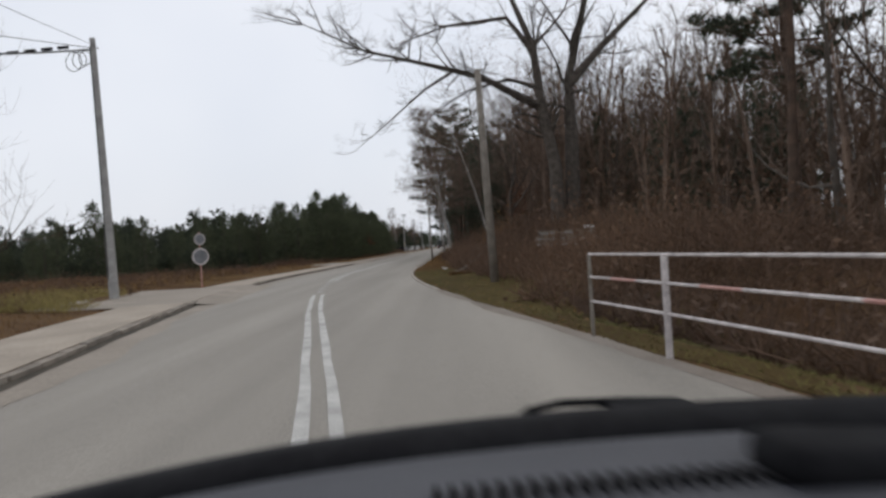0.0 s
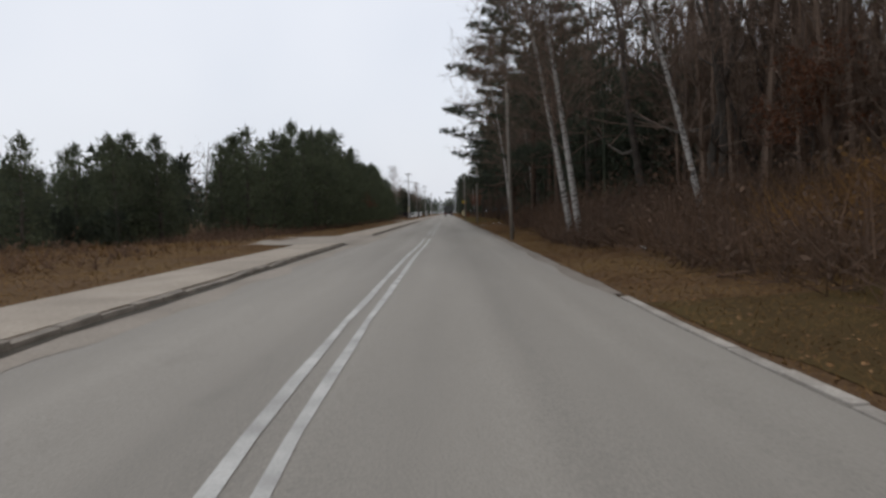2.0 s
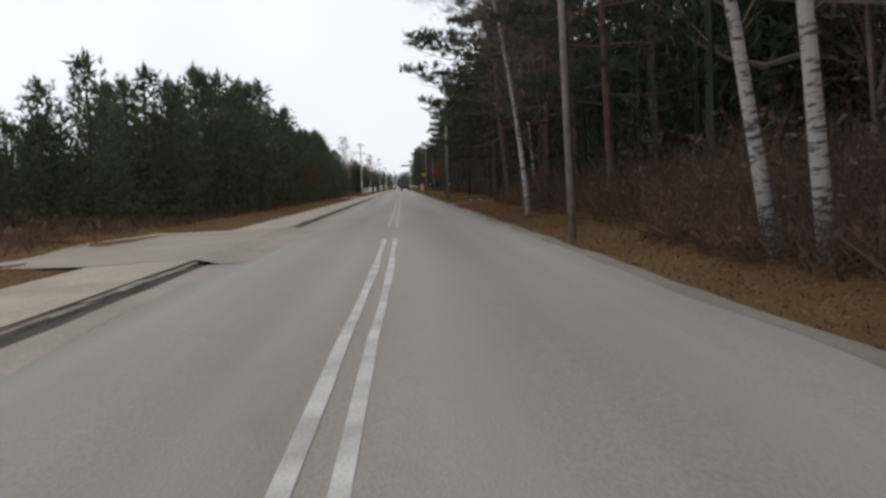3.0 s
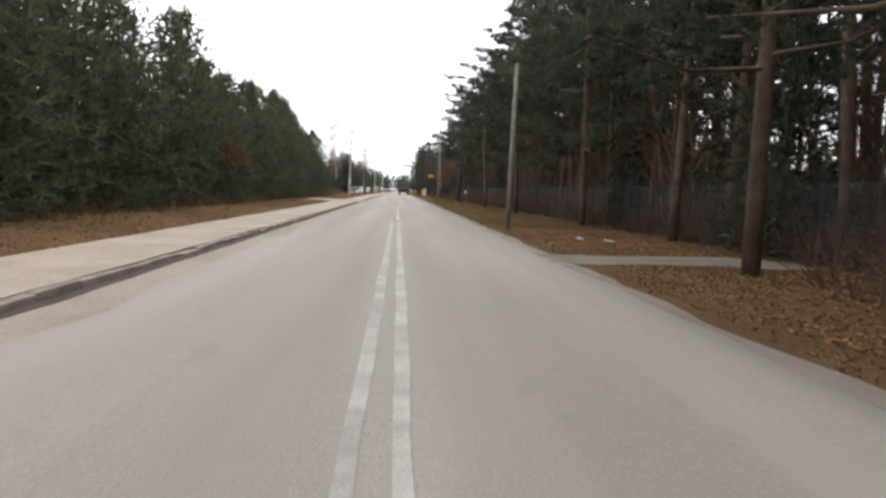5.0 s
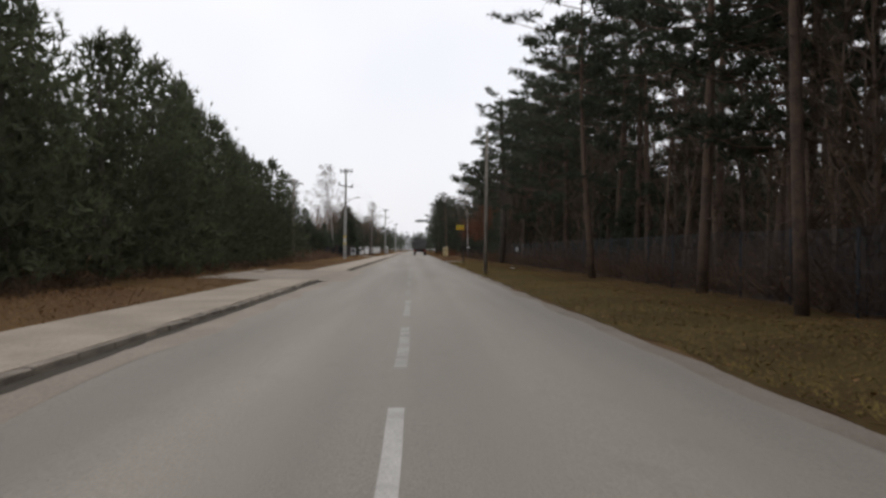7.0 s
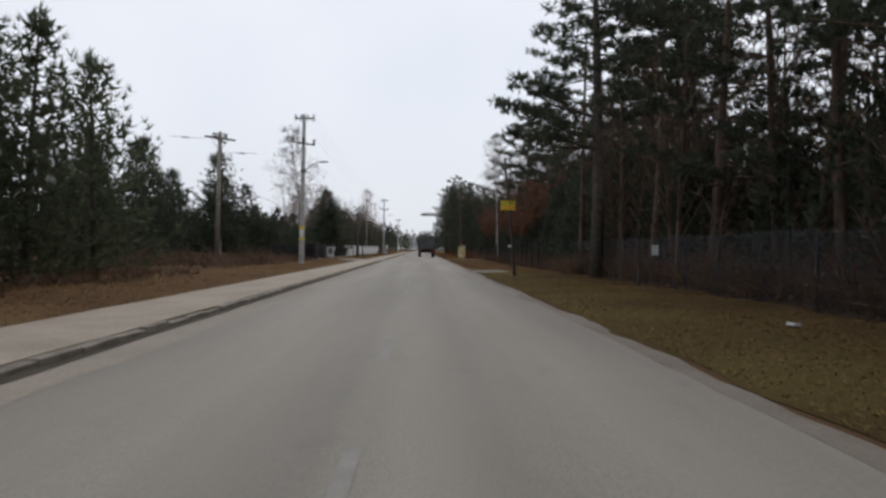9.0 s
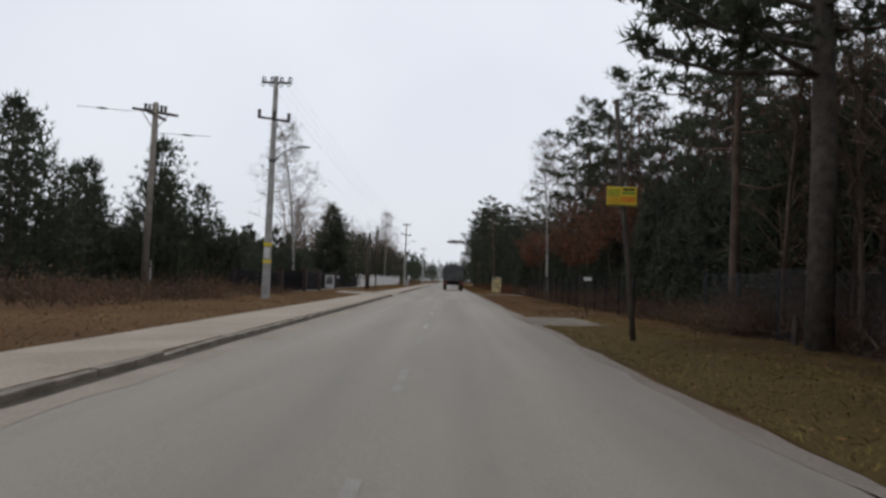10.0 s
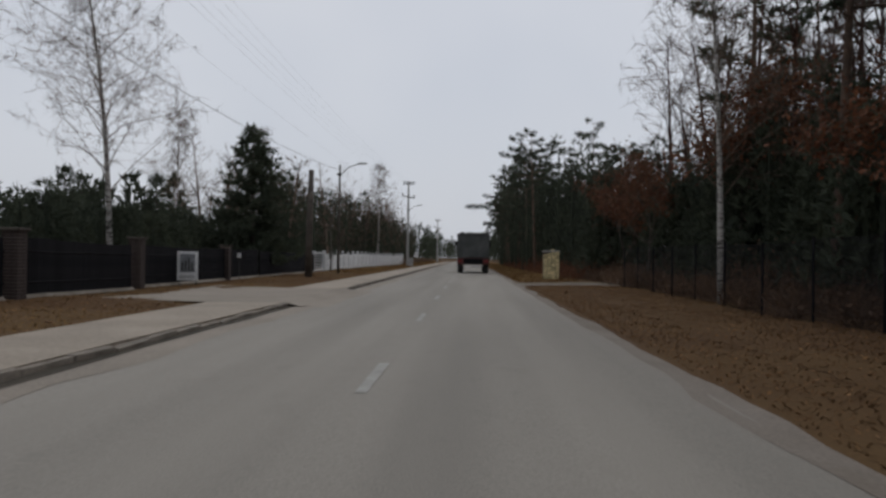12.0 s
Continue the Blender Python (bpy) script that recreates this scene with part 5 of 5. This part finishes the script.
def pillar(x, y, h, label="dark brick gate pillar with a stone cap"):
    z = ground_z(x, y)
    t = thing("gate_pillar", label, "gate pillar", pose(x, y, z), "gate pillars")
    me = Shape().box(-0.095, -0.18, 0, 0.095, 0.18, 0.066, 0.006).mesh("brick", BRICK)
    core = part("core", Shape().box(-0.17, -0.17, -0.2, 0.17, 0.17, h), KERB, t, "grey mortar core")
    for c in range(int(h / 0.075)):
        for k in (-1, 1):
            ob = part("brick", me, BRICK, t)
            ob.matrix_basis = pose(0.095 * k, 0, c * 0.075 + 0.005) if c % 2 == 0 else pose(0, 0.095 * k, c * 0.075 + 0.005, 0, 0, 90)
    part("cap", Shape().box(-0.24, -0.24, h, 0.24, 0.24, h + 0.07, 0.02), DARKPOLE, t, "dark stone cap")


for x, y, h in ((-10.0, 225.9, 1.5), (-9.05, 229.0, 1.5), (-9.2, 235.7, 1.5)):
    pillar(x, y, h)
board_fence(-9.9, 226.2, -9.1, 228.7, 1.4, "dark steel driveway gate of upright bars")
board_fence(-10.05, 225.6, -10.3, 215.5, 1.3, "dark upright board fence beside weeds")
board_fence(-9.05, 229.3, -9.2, 235.4, 1.4, "dark upright board fence between brick pillars")
board_fence(-9.2, 236.0, -9.4, 250.2, 1.35, "dark upright board fence with a poster")
board_fence(-9.4, 250.5, -9.75, 266.0, 1.3, "dark upright board fence before a spruce", gap=0.2, width=0.17)


def poster(x, y, z, w, h):
    t = thing("poster_board", "white notice board with grey print on a dark fence", "notice board", pose(x, y, z, 0, 0, 8))
    b = part("board", Shape().box(-w / 2, -0.02, -h / 2, w / 2, 0.0, h / 2, 0.004), WHITEWALL, t)
    part("picture", Shape().box(-w * 0.36, -0.026, -h * 0.22, w * 0.36, -0.022, h * 0.42), SIGNBACK, b, "grey printed picture")
    for k in range(4):
        part("print_block", Shape().box(-w * 0.30 + 0.16 * w * k, -0.030, -h * 0.18, -w * 0.20 + 0.16 * w * k, -0.027, h * (0.12 + 0.07 * (k % 3))), TRUCKGREY, b, "dark printed shape")
    for k in range(2):
        part("print_bar", Shape().box(-w * 0.38, -0.026, -h * 0.36 - 0.06 * k, w * 0.38, -0.022, -h * 0.34 - 0.06 * k), STEEL, b)
    for k in (-1, 1):
        part("leg", Shape().tube([(k * w * 0.4, 0.02, -z + ground_z(x, y)), (k * w * 0.4, 0.02, h / 2)], [0.02, 0.02], 6), STEEL, t)


poster(-8.83, 239.0, 0.80, 0.70, 1.0)
pillar(-9.32, 244.8, 1.42, "slim dark brick pillar in a board fence")


def white_fence():
    t = thing("white_fence", "white concrete panel fence along the footpath", "fence")
    a, b = Vector((-9.8, 270.0, 0)), Vector((-8.65, 325.0, 0))
    n = 22
    rot = math.degrees(math.atan2(b.y - a.y, b.x - a.x))
    ln = (b - a).length / n
    slab = Shape().box(0.09, -0.03, 0, ln - 0.09, 0.03, 0.40, 0.01).mesh("panel", WHITEWALL)
    post = Shape().box(-0.09, -0.08, -0.2, 0.09, 0.08, 1.52, 0.015).mesh("post", WHITEWALL)
    for k in range(n + 1):
        q = a.lerp(b, k / n)
        z = ground_z(q.x, q.y)
        part("post", post, WHITEWALL, t).matrix_basis = pose(q.x, q.y, z, 0, 0, rot)
        if k < n:
            for j in range(3):
                part("panel", slab, WHITEWALL, t).matrix_basis = pose(q.x, q.y, z + 0.05 + 0.41 * j, 0, 0, rot)
    gate = thing("white_gate", "white gate with grey louvred infill beside the fence", "gate")
    for z in (0.15, 0.35, 0.55, 0.75, 0.95, 1.15, 1.35):
        part("slat", Shape().box(-9.9, 266.5, z, -9.84, 269.7, z + 0.12, 0.01), WHITEWALL if z in (0.15, 1.35) else GALV, gate)
    for y in (266.4, 269.75):
        part("post", Shape().box(-9.96, y - 0.06, -0.1, -9.8, y + 0.06, 1.55, 0.01), WHITEWALL, gate)


white_fence()


def stone_gatepost(x, y):
    t = thing("stone_gatepost", "pale yellow stone-clad gatepost beside a driveway", "gatepost", pose(x, y, ground_z(x, y)))
    part("core", Shape().box(-0.42, -0.22, -0.2, 0.42, 0.22, 1.55, 0.02), DARKPOLE, t, "dark mortar core")
    stone = [Shape().box(-0.10, -0.03, 0, 0.10, 0.03, hh, 0.018).mesh("stone", STONE) for hh in (0.17, 0.24, 0.13)]
    r = random.Random(4)
    for side in (-1, 1):
        for c in range(4):
            z = 0.02
            while z < 1.45:
                hh = r.choice((0, 1, 2))
                part("stone", stone[hh], STONE, t).matrix_basis = pose(-0.33 + 0.22 * c, side * 0.250, z, r.uniform(-4, 4), r.uniform(-4, 4), r.uniform(-4, 4))
                z += (0.17, 0.24, 0.13)[hh] + 0.025
    part("cap", Shape().box(-0.48, -0.28, 1.55, 0.48, 0.28, 1.63, 0.02), CONCRETE, t, "flat stone cap")


STONE = material("yellow_fieldstone", (0.52, 0.41, 0.19), (0.74, 0.64, 0.40), 3.0, 0.85, 0.5, 25, 0.01, tree=0.35)
stone_gatepost(5.5, 256.0)


def small_sign(x, y, z, w, h, label, mat=WHITEWALL):
    t = thing("small_sign", label, "sign", pose(x, y, ground_z(x, y)))
    part("post", Shape().tube([(0, 0, -0.2), (0, 0, z + h / 2)], [0.022, 0.02], 6), STEEL, t)
    part("plate", Shape().box(-w / 2, -0.045, z - h / 2, w / 2, -0.03, z + h / 2, 0.004), mat, t, "plain pale plate")


small_sign(6.0, 207.5, 1.42, 0.30, 0.14, "small white plate on a wooden post")
small_sign(8.32, 185.1, 1.25, 0.22, 0.34, "pale plate on a wooden fence post")
small_sign(-9.15, 246.2, 1.05, 0.16, 0.2, "small white plate beside a board fence")
small_sign(-9.75, 232.0, 1.12, 0.3, 0.16, "pale plate on a post behind the gate")
small_sign(-12.2, 221.0, 0.9, 0.35, 0.12, "small white plate among weeds")


def post_and_rail():
    t = thing("wooden_fence", "grey weathered post fence on the grass verge", "fence")
    for k in range(5):
        x, y = 8.0 + 0.1 * (k % 2), 197.5 - 3.9 * k + 4.0
        part("post", Shape().tube([(x, y, ground_z(x, y) - 0.2), (x + 0.02, y, ground_z(x, y) + 0.62)], [0.07, 0.06], 7), DARKPOLE, t)


post_and_rail()


# planks stacked in the thicket, and a fallen branch
def plank_stack():
    x, y = 9.6, 27.9
    r = random.Random(3)
    stack = thing("plank_stack", "grey weathered planks stacked in the thicket", "planks", pose(x, y, ground_z(x, y)))
    for k in range(2):
        part("trestle", Shape().box(-0.75 + 1.4 * k, -0.3, -0.1, -0.67 + 1.4 * k, 0.3, 0.75, 0.01), WOODPOLE, stack)
    for c in range(8):
        part("plank", Shape().box(-1.0 + r.uniform(-0.12, 0.12), -0.35, 0.75 + 0.068 * c, 1.0 + r.uniform(-0.12, 0.12), 0.35, 0.80 + 0.068 * c, 0.006), WOODPOLE if c % 3 else CONCRETE, stack)
    part("sheet", Shape().box(0.68, -0.3, 1.31, 1.0, 0.3, 1.40, 0.01), WHITEWALL, stack, "folded white sheet on top")


plank_stack()
w, tp = Shape(), []
grow(w, tp, (0, 0, 0.02), (0.75, 0.35, 0.55), 1.5, 0.05, 2, 0.3, 0, (1, 2))
tagged(part("fallen_branch", w, WOODPOLE), "pale broken branch lying on the verge", "branch").matrix_basis = pose(5.4, 31.2, ground_z(5.4, 31.2))
tagged(part("concrete_block", Shape().box(-0.42, -0.12, -0.05, 0.42, 0.12, 0.12, 0.04), SOIL), "earth-stained slab end on the verge", "concrete slab").matrix_basis = pose(5.7, 29.6, ground_z(5.7, 29.6), 0, 3, 14)
for x, y, a in ((5.0, 38.6, 20), (5.9, 56.0, 70), (5.7, 108.6, 15), (5.2, 109.8, 60), (6.2, 170.8, 40)):
    tagged(part("litter_scrap", Shape().box(-0.12, -0.07, 0, 0.12, 0.07, 0.05, 0.015), WHITEWALL), "scrap of white litter on the verge", "litter").matrix_basis = pose(x, y, ground_z(x, y) + 0.03, 5, 8, a)


# ---------------------------------------------------------------- truck ahead
def truck():
    t = thing("dump_truck", "red lorry with a grey load body standing on the road", "truck", pose(1.25, 272.4, 0.03, 0, 0, 0))
    body = part("load_body", Shape().box(-1.24, 0.0, 1.15, 1.24, 5.6, 2.95, 0.06), TRUCKGREY, t)
    tail = part("tailgate", Shape().box(-1.2, -0.07, 1.2, 1.2, -0.01, 2.85, 0.03), TRUCKGREY, body, "grey ribbed tailgate")
    for k in range(5):
        part("rib", Shape().box(-1.1 + 0.53 * k, -0.12, 1.25, -1.02 + 0.53 * k, -0.07, 2.8, 0.01), TRUCKGREY, body)
    part("top_rail", Shape().box(-1.26, -0.1, 2.92, 1.26, 0.1, 3.04, 0.02), STEEL, t)
    load = Shape()
    r = random.Random(2)
    for k in range(9):
        x, z = -1.0 + 0.25 * k, r.uniform(0.05, 0.2)
        load.box(x, 0.2 + r.uniform(0, 0.4), 2.9, x + 0.3, 2.2, 3.0 + z, 0.04)
    part("load", load, STEEL, t, "dark uneven load")
    part("chassis", Shape().box(-0.45, 0.1, 0.72, 0.45, 8.0, 1.1, 0.03), STEEL, t)
    part("bumper", Shape().box(-1.22, -0.12, 0.66, 1.22, 0.04, 1.16, 0.03), TRUCKRED, t, "red rear beam")
    part("tail_panel", Shape().box(-0.72, -0.155, 0.70, 0.72, -0.125, 1.12, 0.02), RUBBER, t, "black panel between the lamps")
    part("number_plate", Shape().box(-0.62, -0.15, 0.50, 0.62, -0.125, 0.60, 0.005), WHITERAIL, t, "blank pale strip under the beam")
    part("roof_board", Shape().box(-0.75, 5.9, 2.95, 0.75, 6.05, 3.28, 0.03), STEEL, t, "dark board above the cab")
    for k in range(3):
        part("roof_lamp", Shape().box(-0.5 + 0.38 * k, 5.86, 3.05, -0.26 + 0.38 * k, 5.895, 3.2, 0.01), WHITERAIL, t, "pale lamp on the cab roof")
    for s in (-1, 1):
        part("tail_lamp", Shape().box(s * 1.0 - 0.16, -0.15, 0.86, s * 1.0 + 0.16, -0.115, 1.0, 0.012), LAMPRED, t, "red tail lamp")
        part("mudguard", Shape().box(s * 0.95 - 0.28, 0.3, 1.02, s * 0.95 + 0.28, 2.4, 1.08, 0.02), TRUCKRED, t)
        part("mirror", Shape().box(s * 1.42 - 0.1, 6.5, 2.1, s * 1.42 + 0.1, 6.6, 2.6, 0.03), RUBBER, t)
        for y in (0.85, 2.0, 6.9):
            w = part("wheel", Shape().tube([(s * 0.78, y, 0.5), (s * 0.82, y, 0.5), (s * 1.16, y, 0.5), (s * 1.20, y, 0.5)], [0.44, 0.5, 0.5, 0.44], 22), TYRE, t)
            part("rim", Shape().tube([(s * 1.17, y, 0.5), (s * 1.215, y, 0.5)], [0.28, 0.22], 14), GALV, w)
    part("cab", Shape().box(-1.2, 5.8, 0.8, 1.2, 7.8, 2.85, 0.12), TRUCKRED, t, "red cab")


truck()


# pines standing over the red-leaved wood
scatter(tall, [(17.6, 229, 0.92), (14.8, 218, 0.85), (19.4, 226, 0.98), (17.0, 221, 0.92)], 1.0)


# small things far along the footpath
tagged(part("roadside_block", Shape().box(-0.3, -0.3, -0.1, 0.3, 0.3, 1.0, 0.05), CONCRETE), "pale concrete marker block beside the pole", "block").matrix_basis = pose(-6.2, 307.5, ground_z(-6.2, 307.5))
small_sign(-7.0, 330, 1.4, 0.5, 0.7, "pale sign plate beside the footpath")


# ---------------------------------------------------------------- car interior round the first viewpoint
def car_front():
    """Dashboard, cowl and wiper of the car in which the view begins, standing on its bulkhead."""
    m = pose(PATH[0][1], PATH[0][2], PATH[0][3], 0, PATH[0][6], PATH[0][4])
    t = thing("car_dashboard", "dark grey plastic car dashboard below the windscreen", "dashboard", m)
    level = lambda x: -0.2345 + 0.105 * x - (0.13 if x < 0 else 0.075) * x * x

    def sheet(profile, bow=0.10):
        s = Shape()
        cols = [-0.75 + 0.05 * k for k in range(34)]
        for y, z in profile:
            s.v += [(x, y - bow * (x - 0.2) ** 2 * y, level(x) + z) for x in cols]
        n = len(cols)
        for i in range(len(profile) - 1):
            for k in range(n - 1):
                s.f.append((i * n + k, i * n + k + 1, (i + 1) * n + k + 1, (i + 1) * n + k))
        return s

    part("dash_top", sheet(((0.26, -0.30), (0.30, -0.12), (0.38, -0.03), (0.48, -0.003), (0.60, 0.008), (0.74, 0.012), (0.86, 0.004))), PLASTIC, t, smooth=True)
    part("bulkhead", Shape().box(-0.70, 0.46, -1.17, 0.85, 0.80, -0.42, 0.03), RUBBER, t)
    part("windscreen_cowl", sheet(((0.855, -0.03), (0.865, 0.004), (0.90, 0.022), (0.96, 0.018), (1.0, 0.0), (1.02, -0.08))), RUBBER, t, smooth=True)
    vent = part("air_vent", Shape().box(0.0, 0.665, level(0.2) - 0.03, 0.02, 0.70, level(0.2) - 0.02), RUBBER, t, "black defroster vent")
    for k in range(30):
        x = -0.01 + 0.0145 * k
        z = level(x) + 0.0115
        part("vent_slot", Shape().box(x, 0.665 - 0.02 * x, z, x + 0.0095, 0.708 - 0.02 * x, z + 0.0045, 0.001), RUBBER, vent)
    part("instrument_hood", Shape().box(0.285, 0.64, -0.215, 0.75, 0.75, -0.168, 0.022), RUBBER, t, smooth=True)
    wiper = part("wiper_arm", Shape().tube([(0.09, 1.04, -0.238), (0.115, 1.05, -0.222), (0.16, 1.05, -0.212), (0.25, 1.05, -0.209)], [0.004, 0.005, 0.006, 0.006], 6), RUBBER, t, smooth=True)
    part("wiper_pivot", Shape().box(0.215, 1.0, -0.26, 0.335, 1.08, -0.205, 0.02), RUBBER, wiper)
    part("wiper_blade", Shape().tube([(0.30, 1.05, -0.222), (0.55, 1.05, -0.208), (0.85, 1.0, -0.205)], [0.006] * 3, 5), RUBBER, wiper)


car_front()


# ---------------------------------------------------------------- kerb stones along the footpath
kerb = tagged(new("kerb"), "worn grey concrete kerb of the footpath", "kerb", kind="structure")
kerb_mesh = Shape().box(-0.075, -0.49, -0.15, 0.075, 0.49, 0.108, 0.018).mesh("kerb_stone", KERB)
kr = random.Random(11)
y = -8.0
count = 0
rest = Shape()
while y < 420:
    gap = any(a - 0.2 < y < b + 0.2 for a, b in DRIVES)
    a = math.radians(turn(y))
    d = LEFT - 0.055
    if count < 262:
        ob = part("kerb_stone", kerb_mesh, KERB, kerb)
        ob.matrix_basis = pose(xc(y) + d * math.cos(a) + kr.uniform(-0.025, 0.025), y + d * math.sin(a), (-0.085 if gap else 0) + kr.choice((0, 0, 0, 0, 0, -0.022)) + kr.uniform(-0.02, 0.004), kr.uniform(-1.2, 1.2), kr.uniform(-5, 5), math.degrees(a) + kr.uniform(-0.4, 0.4))
        count += 1
    else:
        rest.box(xc(y) + d - 0.075, y - 0.49, -0.15, xc(y) + d + 0.075, y + 0.49, 0.12)
    y += 1.0
part("kerb_run", rest, KERB, kerb, kind="stuff")
edging = tagged(new("road_edging"), "flush pale concrete edging beside the asphalt", "kerb", kind="structure")
edge_mesh = Shape().box(-0.06, -0.49, -0.15, 0.06, 0.49, 0.03, 0.012).mesh("edging_stone", EDGING)
for k in range(26):
    y = 21.0 + k
    a = math.radians(turn(y))
    part("edging_stone", edge_mesh, EDGING, edging).matrix_basis = pose(xc(y) + 3.27 * math.cos(a), y + 3.27 * math.sin(a), kr.uniform(-0.014, 0.004), 0, kr.uniform(-2, 2), math.degrees(a))
